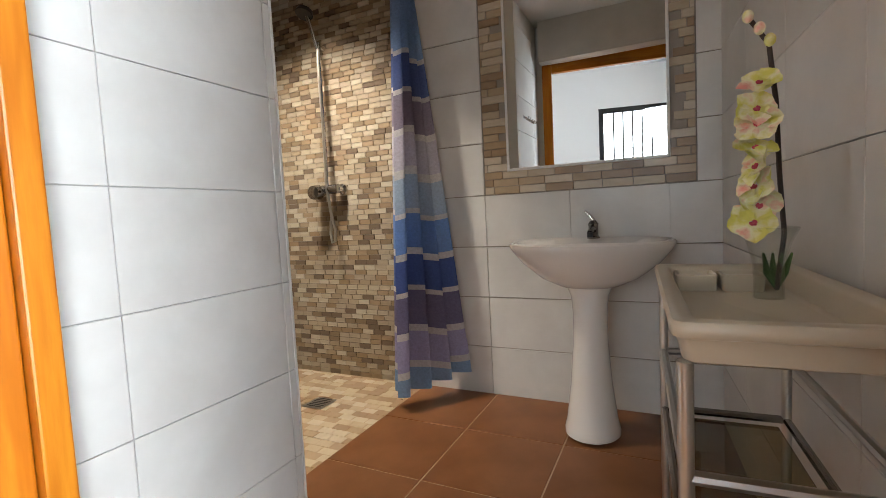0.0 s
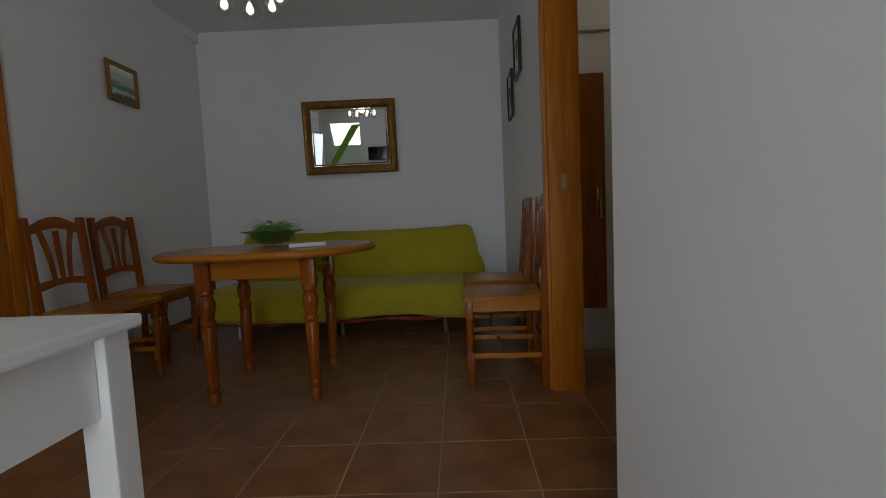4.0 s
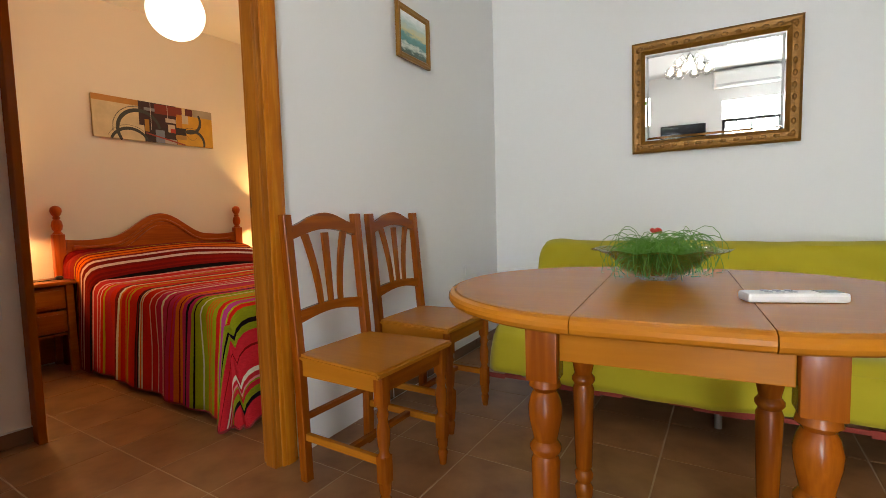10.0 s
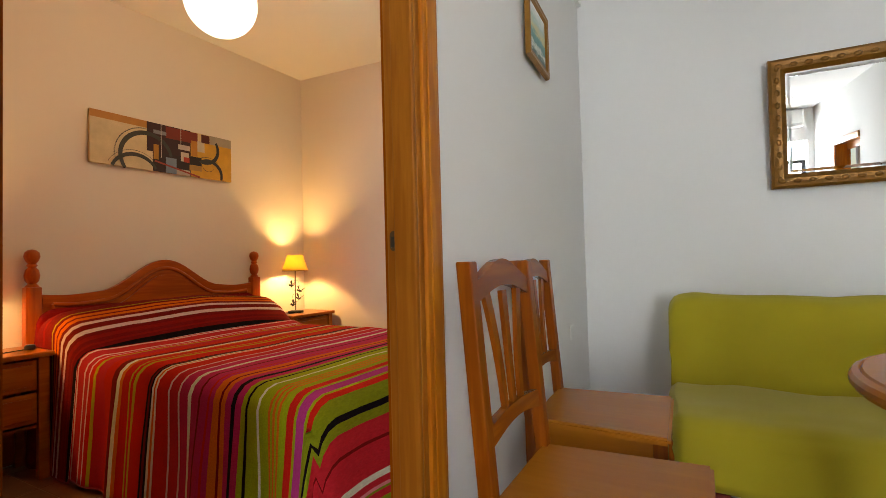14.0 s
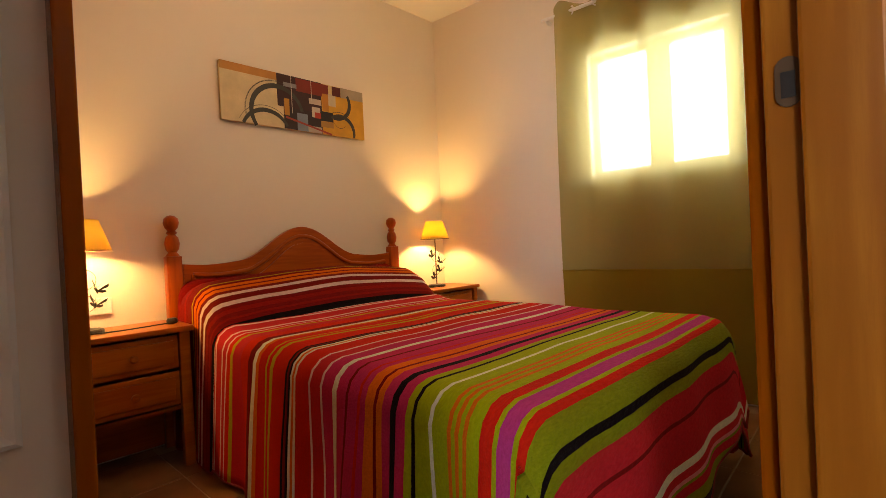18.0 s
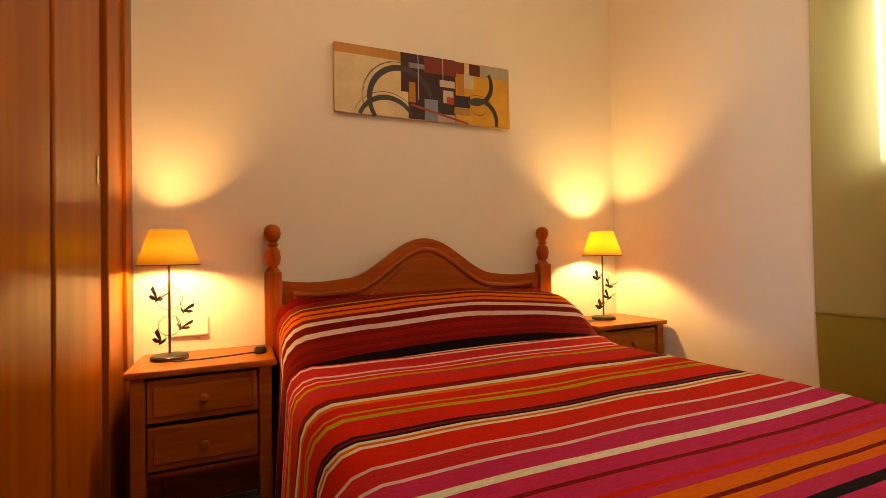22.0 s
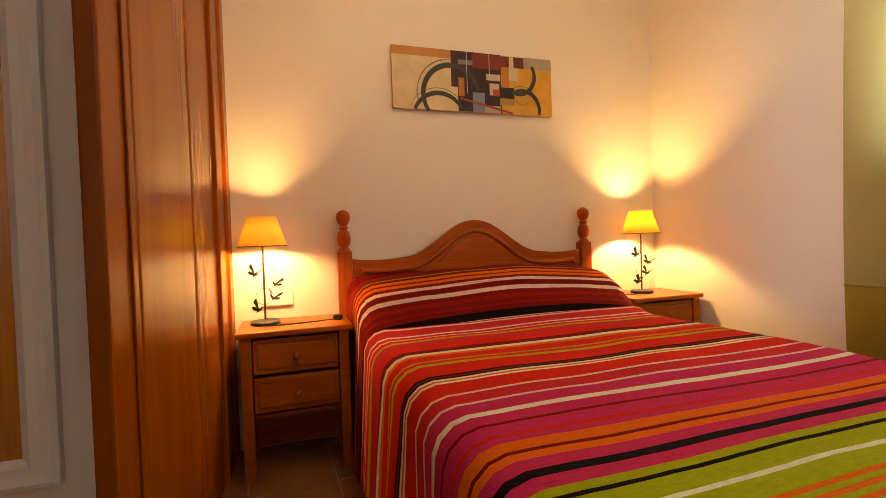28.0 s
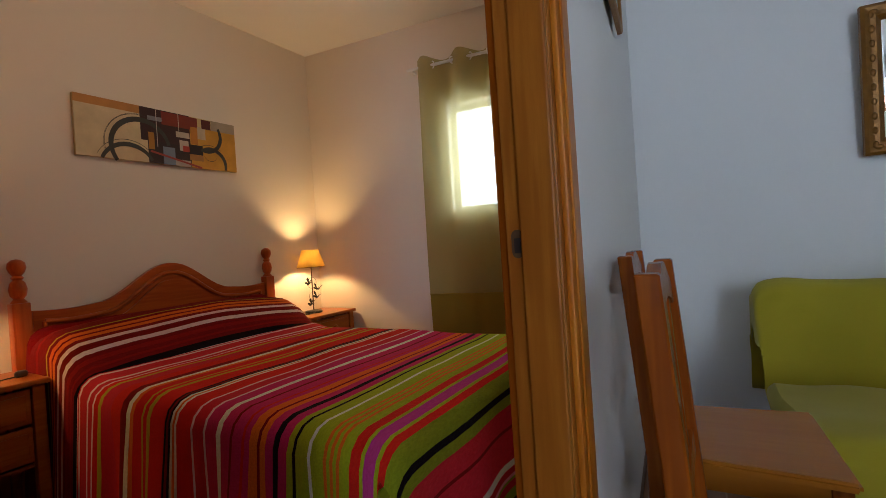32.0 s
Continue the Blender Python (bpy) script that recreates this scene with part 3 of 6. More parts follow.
# Skirtings
skirting((DOOR_R - 0.066, PW - 0.003), (MW0[0], MW0[1] + 0.005), 1)
skirting((-0.970, 0.787), (0.05, 0.8995), -1)
skirting((-1.15, -3.40), (-1.814, -3.40), -1)
skirting((-2.38, 0.842), (MW1[0], MW1[1]), 1)


# ---------- Living room ----------
TURNED = [(0.024, 0.0), (0.030, 0.02), (0.031, 0.05), (0.022, 0.065), (0.031, 0.08), (0.032, 0.10), (0.024, 0.112), (0.029, 0.125), (0.033, 0.26), (0.036, 0.40), (0.030, 0.415), (0.039, 0.428), (0.039, 0.438), (0.029, 0.452), (0.034, 0.475), (0.041, 0.51), (0.042, 0.535), (0.035, 0.562), (0.028, 0.575), (0.040, 0.588), (0.036, 0.605)]


def oval(a, b, flat, n=48):
    """Half-round ends of radius b on a straight middle of half length flat, drawn in x, y."""
    pts = []
    for i in range(n):
        t = 2 * math.pi * i / n
        x, y = b * math.cos(t), a * math.sin(t)
        pts.append((x, y + (flat if y > 0 else -flat)))
    return pts


def dining_table(x, y, turn):
    t = thing("dining_table", "extended oval honey pine dining table with turned legs", "table", x, y, 0, turn)
    half = oval(0.465, 0.465, 0.140, 64)

    def slab(name, lo, hi):
        pts = [(px, min(max(py, lo), hi)) for px, py in half]
        clean = []
        for p in pts:
            if not clean or (Vector(p) - Vector(clean[-1])).length > 1e-4:
                clean.append(p)
        bm = bmesh.new()
        rings = []
        for s, z in ((0.945, 0.760), (0.968, 0.762), (0.990, 0.768), (1.0, 0.777), (0.999, 0.786), (0.990, 0.794), (0.972, 0.798), (0.968, 0.795), (0.962, 0.800)):
            ring = []
            for px, py in clean:
                edge = lo < py < hi
                ring.append(bm.verts.new((px * s, py * s if edge else py, z)))
            rings.append(ring)
        for a, b in zip(rings, rings[1:]):
            for i in range(len(a)):
                bm.faces.new((a[i], a[(i + 1) % len(a)], b[(i + 1) % len(b)], b[i]))
        bm.faces.new(rings[0][::-1])
        bm.faces.new(rings[-1])
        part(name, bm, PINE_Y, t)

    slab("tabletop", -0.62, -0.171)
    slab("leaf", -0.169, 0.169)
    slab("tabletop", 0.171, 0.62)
    for sx, sy in ((-1, -1), (1, -1), (-1, 1), (1, 1)):
        leg = bmesh.new()
        lathe(TURNED, 20, Matrix.Translation((sx * 0.262, sy * 0.270, 0)), leg)
        box(sx * 0.262 - 0.038, sx * 0.262 + 0.038, sy * 0.270 - 0.038, sy * 0.270 + 0.038, 0.605, 0.757, 0.004, leg)
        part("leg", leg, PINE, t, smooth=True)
    for s in (-1, 1):
        part("apron", box(-0.222, 0.222, s * 0.277 - 0.012, s * 0.277 + 0.012, 0.655, 0.757, 0.003), PINE_X, t)
        part("apron", box(s * 0.267 - 0.012, s * 0.267 + 0.012, -0.230, 0.230, 0.655, 0.757, 0.003), PINE_Y, t)
    for ob in t.children:
        ob.data.transform(Matrix.Diagonal((1, 1, 1.02, 1)))
    return t


CHAIR_LEG = [(0.013, 0.0), (0.017, 0.03), (0.020, 0.05), (0.014, 0.06), (0.020, 0.075), (0.022, 0.11)]
CHAIR_TOP = [(0.022, 0.20), (0.015, 0.215), (0.021, 0.24), (0.023, 0.29), (0.016, 0.325), (0.021, 0.345), (0.016, 0.36), (0.020, 0.375)]


def chair(x, y, turn):
    """Seat towards +y of its own axes, back at -y."""
    c = thing("dining_chair", "honey pine dining chair with arched slatted back", "chair", x, y, 0, turn, "dining chairs")
    seat = prism([(-0.225, 0.474), (0.225, 0.474), (0.225, 0.498), (-0.225, 0.498)], -0.19, 0.212, None, 0)
    for v in seat.verts:
        if v.co.y < 0:
            v.co.x *= 0.86
    bmesh.ops.bevel(seat, geom=seat.edges[:], offset=0.008, segments=2, affect="EDGES")
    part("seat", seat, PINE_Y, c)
    for s in (-1, 1):
        leg = bmesh.new()
        lathe(CHAIR_LEG, 14, Matrix.Translation((s * 0.175, 0.185, 0)), leg)
        box(s * 0.175 - 0.019, s * 0.175 + 0.019, 0.166, 0.204, 0.108, 0.202, 0.003, leg)
        lathe(CHAIR_TOP, 14, Matrix.Translation((s * 0.175, 0.185, 0)), leg)
        box(s * 0.175 - 0.019, s * 0.175 + 0.019, 0.166, 0.204, 0.374, 0.473, 0.003, leg)
        part("leg", leg, PINE, c, smooth=True)
        # back post: straight below the seat, leaning above
        pts = [(0.0, 0.0), (0.0, 0.48), (-0.040, 1.018)]
        post = bmesh.new()
        rings = []
        for dy, z in pts:
            px, py = s * (0.172 + 0.010 * min(1, z / 0.48)), -0.185 + dy
            rings.append([post.verts.new((px + a * 0.018, py + b * 0.017, z)) for a, b in ((-1, -1), (1, -1), (1, 1), (-1, 1))])
        for a, b in zip(rings, rings[1:]):
            for i in range(4):
                post.faces.new((a[i], a[(i + 1) % 4], b[(i + 1) % 4], b[i]))
        post.faces.new(rings[0][::-1])
        post.faces.new(rings[-1])
        bmesh.ops.bevel(post, geom=post.edges[:], offset=0.003, segments=1, affect="EDGES")
        part("back_post", post, PINE, c)
        part("side_stretcher", box(s * 0.175 - 0.010, s * 0.175 + 0.010, -0.168, 0.168, 0.165, 0.192, 0.003), PINE_Y, c)
        part("seat_rail", box(s * 0.175 - 0.009, s * 0.175 + 0.009, -0.168, 0.166, 0.415, 0.473, 0.002), PINE_Y, c)
    part("front_stretcher", box(-0.165, 0.165, 0.02, 0.042, 0.168, 0.190, 0.003), PINE_X, c)
    part("rear_stretcher", box(-0.157, 0.157, -0.196, -0.176, 0.235, 0.258, 0.003), PINE_X, c)
    part("seat_rail", box(-0.156, 0.156, 0.176, 0.194, 0.415, 0.473, 0.002), PINE_X, c)
    lean = Matrix.Translation((0, -0.185, 0.48)) @ Matrix.Rotation(math.atan2(0.040, 0.538), 4, "X")
    n = 14
    up = [(-0.164 + 0.328 * i / n, 0.495 + 0.050 * math.sin(math.pi * i / n) ** 1.5) for i in range(n + 1)]
    dn = [(-0.164 + 0.328 * i / n, 0.445 + 0.034 * math.sin(math.pi * i / n)) for i in range(n, -1, -1)]
    part("crest_rail", prism(up + dn, -0.012, 0.010, lean, 0.002), PINE_X, c)
    up = [(-0.164 + 0.328 * i / n, 0.175 + 0.014 * math.sin(math.pi * i / n)) for i in range(n + 1)]
    dn = [(-0.164 + 0.328 * i / n, 0.128 + 0.024 * math.sin(math.pi * i / n)) for i in range(n, -1, -1)]
    part("lower_rail", prism(up + dn, -0.010, 0.010, lean, 0.002), PINE_X, c)
    for s in (-1, 0, 1):
        w0, w1 = 0.011, 0.016
        k = 8
        left, right = [], []
        for i in range(k + 1):
            f = i / k
            cx = s * (0.052 + 0.050 * f ** 1.8)
            w = w0 + (w1 - w0) * f
            left.append((cx - w, 0.180 + 0.285 * f))
            right.append((cx + w, 0.180 + 0.285 * f))
        part("slat", prism(left + right[::-1], -0.005, 0.006, lean, 0), PINE, c)
    for ob in c.children:
        ob.data.transform(Matrix.Diagonal((1.06, 1.08, 1.025, 1)))
    return c


dining_table(-2.455, -0.735, 7.0)
first_chair = chair(-2.435, -1.797, 1.5)
for px, py, tr in ((-3.04, -1.925, 3.0), (-2.51, 0.605, 180), (-3.08, 0.585, 181)):
    copy_thing(first_chair, pose(px, py, 0, 0, 0, tr))

# Sofa bed under its throw
sofa = thing("sofa_bed", "armless sofa bed under a mustard yellow throw", "sofa", -3.99, -0.70, 0, 93.9)


def drape(i, j):
    """Throw across the sofa: i along its length, j from the front hem over the seat and up the back; both ends fall over the side."""
    a = -1.24 + 2.48 * i
    end = max(0.0, abs(a) - 1.02)
    x = math.copysign(min(abs(a), 1.02) + 0.055 * math.sin(min(1.0, end / 0.07) * math.pi / 2), a)
    pro = [(-0.665, 0.165), (-0.660, 0.28), (-0.635, 0.375), (-0.585, 0.415), (-0.45, 0.425), (-0.30, 0.420), (-0.02, 0.408), (0.055, 0.395), (0.085, 0.365), (0.100, 0.42), (0.130, 0.50), (0.175, 0.62), (0.225, 0.735), (0.265, 0.800), (0.325, 0.828), (0.380, 0.80), (0.43, 0.55), (0.45, 0.26)]
    f = j * (len(pro) - 1)
    k = min(int(f), len(pro) - 2)
    f -= k
    y = pro[k][0] * (1 - f) + pro[k + 1][0] * f
    z = pro[k][1] * (1 - f) + pro[k + 1][1] * f
    if a > 0.8:
        x += 0.07 * min(1.0, (a - 0.8) / 0.2) + 0.10 * max(0.0, min(1.0, (0.83 - z) / 0.4)) * min(1.0, (a - 0.8) / 0.25)
    n1 = noise.noise((a * 2.2, y * 2.5, z * 2.5))
    n2 = noise.noise((a * 5.0 + 5, y * 4, z * 4))
    crease = abs(noise.noise((a * 3.0 + 1.5 * z, y * 3.2, z * 2.0 + 7))) - 0.25
    fall = max(0.0, end - 0.03)
    low = 0.24 + 0.10 * max(0.0, min(1.0, (y + 0.6) / 0.5)) + (0.20 if y > 0.1 else 0.0)
    z -= min(fall * 1.15, max(0.0, z - low))
    if y < -0.50:
        y += 0.10 * min(1.0, end / 0.10) * min(1.0, (-0.50 - y) / 0.12)
    if z > 0.75:
        z -= 0.020 * min(1.0, end / 0.05) - 0.012 * math.exp(-((abs(a) - 0.95) / 0.08) ** 2)
    if 0.45 < z < 0.80:
        y += 0.018 * noise.noise((a * 4.0 + 6 * z, z * 2.0, 2)) + 0.010 * noise.noise((a * 9.0 - 9 * z, z * 4.0, 5))
    y += 0.016 * n1 + (0.010 * n2 if j < 0.25 else 0.004 * n2)
    z += 0.008 * n2 + 0.010 * n1 + 0.012 * crease
    if j < 0.14:
        z += (0.020 * math.sin(4 * a) + 0.02) * (0.14 - j) / 0.14 - 0.02 * i
    return Vector((x + 0.02 * n1, y, z))


throw = part("throw", grid_mesh(100, 60, drape), YELLOW, sofa, "mustard yellow cotton throw", smooth=True)
solid(throw, 0.008)
part("base", box(-1.00, 1.00, -0.58, 0.34, 0.17, 0.35, 0.05), plain("red_brown_ticking", (0.22, 0.05, 0.03), 0.9, var=0.2, scale=20), sofa)
part("backrest", box(-0.98, 0.98, 0.29, 0.36, 0.36, 0.76, 0.03), plain("ticking", (0.25, 0.06, 0.04), 0.9), sofa)
hem = bmesh.new()
for k in range(22):
    a, b = -1.08 + 2.16 * k / 22, -1.08 + 2.16 * (k + 1) / 22
    box(a, b, -0.652, -0.642, 0.148 + 0.01 * math.sin(k), 0.172 + 0.006 * math.sin(k * 1.7), 0.002, hem)
part("mattress_edge", hem, plain("printed_hem", (0.30, 0.035, 0.02), 0.9, var=0.4, scale=12), sofa, "patterned red mattress hem below the throw")
for sx in (-0.85, 0.0, 0.85):
    for sy in (-0.45, 0.30):
        part("foot", lathe([(0.016, 0), (0.016, 0.18)], 12, Matrix.Translation((sx, sy, 0))), STEEL, sofa)


# Gilt mirror, hung leaning a little forward
def frame_bars(root, w, h, bar, depth, material, name="frame", m=I, inset=0.012):
    """Four mitred bars round an opening; x is width, z height, front at -y."""
    for k in range(4):
        L = w if k % 2 == 0 else h
        o = h if k % 2 == 0 else w
        sec = [(0, 0), (0, -depth * 0.75), (bar * 0.18, -depth), (bar * 0.45, -depth * 0.86), (bar * 0.7, -depth * 0.9), (bar, -depth * 0.45), (bar, 0)]
        bm = bmesh.new()
        ends = []
        for s in (-1, 1):
            ends.append([bm.verts.new((s * (L / 2 - b), d, o / 2 - b)) for b, d in sec])
        for i in range(len(sec)):
            j = (i + 1) % len(sec)
            bm.faces.new((ends[0][i], ends[0][j], ends[1][j], ends[1][i]))
        bm.faces.new(ends[0])
        bm.faces.new(ends[1][::-1])
        bm.transform(m @ Matrix.Rotation(k * math.pi / 2, 4, "Y"))
        part(name, bm, material, root)


tm, _ = along(MW0, MW1)
gm = thing("gilt_mirror", "rectangular wall mirror in a carved gilt frame", "mirror")
gm.matrix_world = tm @ Matrix.Translation((1.54, -0.050, 1.782)) @ Matrix.Rotation(math.radians(0.6), 4, "Z") @ Matrix.Rotation(math.radians(2.8), 4, "X")
frame_bars(gm, 0.945, 0.735, 0.082, 0.04, GILT)
part("glass", box(-0.398, 0.398, -0.016, -0.008, -0.292, 0.292, 0.0), MIRROR, gm, "silvered mirror glass")
bev = bmesh.new()
for k in range(4):
    L, o = ((0.786, 0.576) if k % 2 == 0 else (0.576, 0.786))
    q = [bev.verts.new(p) for p in ((-L / 2, -0.014, o / 2), (L / 2, -0.014, o / 2), (L / 2 - 0.024, -0.019, o / 2 - 0.024), (-L / 2 + 0.024, -0.019, o / 2 - 0.024))]
    bev.faces.new(q)
    bmesh.ops.rotate(bev, verts=bev.verts, cent=(0, 0, 0), matrix=Matrix.Rotation(math.pi / 2, 3, "Y"))
part("bevel", bev, MIRROR, gm, "bevelled mirror edge")
for k in range(4):
    L, o = ((0.945, 0.735) if k % 2 == 0 else (0.735, 0.945))
    cnt = 13 if k % 2 == 0 else 10
    for i in range(cnt):
        f = -L / 2 + 0.05 + (L - 0.10) * i / (cnt - 1)
        rm = Matrix.Rotation(k * math.pi / 2, 4, "Y") @ Matrix.Translation((f, -0.034, o / 2 - 0.040)) @ Matrix.Diagonal((1.5, 0.7, 1.0, 1))
        bead = bmesh.new()
        bmesh.ops.create_icosphere(bead, subdivisions=2, radius=0.013, matrix=rm)
        part("carved_leaf", bead, GILT, gm, smooth=True)


def small_picture(name, label, x, y, z, turn, w, h, bar, material, canvas):
    p = thing(name, label, "picture", x, y, z, turn)
    frame_bars(p, w, h, bar, 0.022, material)
    part("canvas", box(-w / 2 + bar * 0.8, w / 2 - bar * 0.8, -0.010, -0.004, -h / 2 + bar * 0.8, h / 2 - bar * 0.8), canvas, p)
    return p


def seascape():
    m, n, l, b = nodes_of("painted_seascape")
    tc, sep, r = n.new("ShaderNodeTexCoord"), n.new("ShaderNodeSeparateXYZ"), n.new("ShaderNodeValToRGB")
    l.new(tc.outputs["Object"], sep.inputs[0])
    nz = noise_tex(n, l, 14, 5, (1, 1, 3))
    add = n.new("ShaderNodeMath")
    add.operation = "MULTIPLY_ADD"
    add.inputs[1].default_value = 0.09
    l.new(nz, add.inputs[0])
    l.new(sep.outputs[2], add.inputs[2])
    mr = n.new("ShaderNodeMapRange")
    mr.inputs["From Min"].default_value, mr.inputs["From Max"].default_value = -0.09, 0.17
    l.new(add.outputs[0], mr.inputs["Value"])
    l.new(mr.outputs[0], r.inputs[0])
    e = r.color_ramp.elements
    for pos, c in ((0.0, (0.10, 0.07, 0.03)), (0.16, (0.06, 0.12, 0.10)), (0.26, (0.62, 0.66, 0.58)), (0.34, (0.10, 0.26, 0.24)), (0.48, (0.14, 0.34, 0.33)), (0.56, (0.62, 0.58, 0.30)), (0.72, (0.46, 0.60, 0.55)), (1.0, (0.30, 0.52, 0.52))):
        k = e.new(pos)
        k.color = (*c, 1)
    e.remove(e[0])
    e.remove(e[len(e) - 1])
    l.new(r.outputs[0], b.inputs["Base Color"])
    b.inputs["Roughness"].default_value = 0.5
    return m


SEA = seascape()
ps = math.degrees(math.atan2(MW0[1] - PW, MW0[0] + 2.32))
small_picture("seascape_painting", "small seascape painting in an old gold frame", -3.34, -2.225, 2.066, ps, 0.342, 0.298, 0.036, PICFRAME, SEA)
PRINT = plain("botanical_print", (0.62, 0.62, 0.56), 0.6, var=0.08, scale=9)
SPRIG = plain("print_sprig", (0.16, 0.20, 0.12), 0.7, var=0.2, scale=30)
for px, pz in ((-3.28, 2.10), (-3.78, 1.90)):
    py = 0.845 + (px + 2.30) / (MW1[0] + 2.30) * (MW1[1] - 0.845)
    pr = small_picture("framed_print", "small botanical print in a thin black frame", px, py - 0.004, pz, 1.7, 0.30, 0.36, 0.022, BLACK, PRINT)
    sp = bmesh.new()
    for k in range(7):
        a = 0.5 * (k - 3)
        tube([(0, -0.0125, -0.07), (0.02 * math.sin(a), -0.0125, 0.0), (0.06 * math.sin(a), -0.0125, 0.07 * math.cos(a * 0.6))], 0.003, 5, sp)
    part("sprig", sp, SPRIG, pr)

# Glass bowl with plastic grass, and the remote control
bowl = thing("glass_bowl", "footed clear glass bowl with a wavy rim", "bowl", -2.60, -0.785, 0.8165)
bw = bmesh.new()
outer = [(0.0, 0.0), (0.055, 0.0), (0.062, 0.008), (0.10, 0.026), (0.130, 0.056), (0.148, 0.080), (0.180, 0.086), (0.184, 0.090), (0.148, 0.085), (0.127, 0.060), (0.096, 0.031), (0.0, 0.006)]
lathe([(max(r, 0.001), z) for r, z in outer], 40, None, bw)
for v in bw.verts:
    r = math.hypot(v.co.x, v.co.y)
    if r > 0.145:
        a = math.atan2(v.co.y, v.co.x)
        v.co.z += 0.004 * math.sin(9 * a)
        wide = 1 + 0.16 * math.cos(2 * a) ** 4 * (1 if abs(math.sin(a)) > 0.7 else 0)
        v.co.x, v.co.y = v.co.x * wide, v.co.y * wide
bw.transform(Matrix.Diagonal((0.93, 0.93, 1.0, 1)))
part("bowl", bw, BOWL, bowl, smooth=True)
grass = bmesh.new()
rng = random.Random(4)
for k in range(640):
    a, r0 = rng.uniform(0, 2 * math.pi), 0.100 * math.sqrt(rng.random())
    curl = k % 3 == 0
    R = rng.uniform(0.028, 0.060) if curl else rng.uniform(0.02, 0.045)
    b = a + rng.uniform(-2.4, 2.4)
    up = Vector((0.3 * math.cos(b + 1.6) * rng.uniform(-1, 1), 0.3 * math.sin(b + 1.6) * rng.uniform(-1, 1), 1)).normalized()
    out = Vector((math.cos(b), math.sin(b), 0))
    z0 = rng.uniform(0.018, 0.085 if curl else 0.075) if k < 520 else 0.018
    base = Vector((r0 * math.cos(a), r0 * math.sin(a), z0))
    sweep = rng.uniform(3.0, 4.6) if curl else rng.uniform(1.8, 3.0)
    squash = rng.uniform(0.8, 1.2)
    pts = []
    for q in range(9):
        th = sweep * q / 8
        pts.append(base + out * (R * (1 - math.cos(th))) + up * (R * squash * math.sin(th)))
    pts = [p if p.z > 0.016 else Vector((p.x, p.y, 0.016)) for p in pts]
    tube(pts, 0.0011, 3, grass)
grass.transform(Matrix.Diagonal((0.92, 0.92, 1.10, 1)))
tuft = tagged(link("artificial_grass", grass, GRASS), "tangle of green artificial grass in the glass bowl", "artificial plant", kind="stuff")
tuft.location = (-2.60, -0.785, 0.8165)
berry = thing("red_flower", "small red artificial flower among the grass", "flower", -2.575, -0.785, 0.960)
bb = bmesh.new()
for k in range(6):
    bmesh.ops.create_icosphere(bb, subdivisions=1, radius=0.008, matrix=Matrix.Translation((0.010 * math.cos(k), 0.010 * math.sin(k), 0.003 * (k % 2))))
part("petals", bb, plain("red_petal", (0.45, 0.03, 0.02), 0.5), berry)
remote = thing("remote_control", "white air conditioner remote control lying on the table", "remote control", -2.345, -0.475, 0.8165, 113)
part("body", box(-0.098, 0.098, -0.027, 0.027, 0.0, 0.021, 0.007), WHITE_PLASTIC, remote)
part("display", box(0.045, 0.090, -0.017, 0.017, 0.0205, 0.0222), plain("lcd", (0.25, 0.28, 0.24), 0.2), remote)
for i in range(3):
    for j in range(2):
        part("button", box(-0.01 - 0.024 * i, 0.004 - 0.024 * i, -0.014 + 0.018 * j, -0.004 + 0.018 * j, 0.0205, 0.0230, 0.001), plain("grey_button", (0.35, 0.36, 0.38), 0.5) if (i, j) == (0, 0) else bpy.data.materials["grey_button"], remote)

# White desk
desk = thing("desk", "white lacquered desk with square legs", "desk", -0.19, -0.455, 0)
part("desktop", box(-0.44, 0.46, -0.32, 0.30, 0.792, 0.816, 0.006), WHITE_LACQUER, desk)
for sx in (-0.395, 0.42):
    for sy in (-0.275, 0.255):
        part("leg", box(sx - 0.028, sx + 0.028, sy - 0.028, sy + 0.028, 0, 0.792, 0.003), WHITE_LACQUER, desk)
for sy in (-0.275, 0.255):
    part("apron", box(-0.366, 0.391, sy - 0.010, sy + 0.010, 0.650, 0.792, 0.002), WHITE_LACQUER, desk)
for sx in (-0.395, 0.42):
    part("apron", box(sx - 0.010, sx + 0.010, -0.246, 0.226, 0.650, 0.792, 0.002), WHITE_LACQUER, desk)

# Socket on the bedroom wall
sock = thing("wall_socket", "white plastic wall socket", "socket", -4.02, PW - 0.126, 0.62, ps)
part("plate", box(-0.04, 0.04, -0.002, 0.010, -0.04, 0.04, 0.003, m=Matrix.Rotation(math.pi, 4, "Z")), WHITE_PLASTIC, sock)

# Television, air conditioner, chandelier: seen in the mirrors
tv = thing("television", "black flat television on a wall bracket", "television", 2.235, -0.66, 1.82, 0)
part("body", box(-0.05, -0.01, -0.39, 0.39, -0.16, 0.16, 0.006), BLACK, tv)
part("screen", box(-0.053, -0.0505, -0.375, 0.375, -0.145, 0.145), plain("dark_screen", (0.008, 0.008, 0.010), 0.08), tv)
part("bracket", box(-0.01, 0.014, -0.12, 0.12, -0.10, 0.10, 0.002), BLACK, tv)
ac = thing("air_conditioner", "white wall air conditioner above the television", "air conditioner", 2.24, 0.36, 2.72)
part("body", box(-0.20, 0.009, -0.52, 0.52, -0.15, 0.15, 0.03), WHITE_PLASTIC, ac)
part("louvre", box(-0.203, -0.185, -0.48, 0.48, -0.125, -0.085, 0.004), plain("grey_louvre", (0.5, 0.5, 0.5), 0.5), ac)
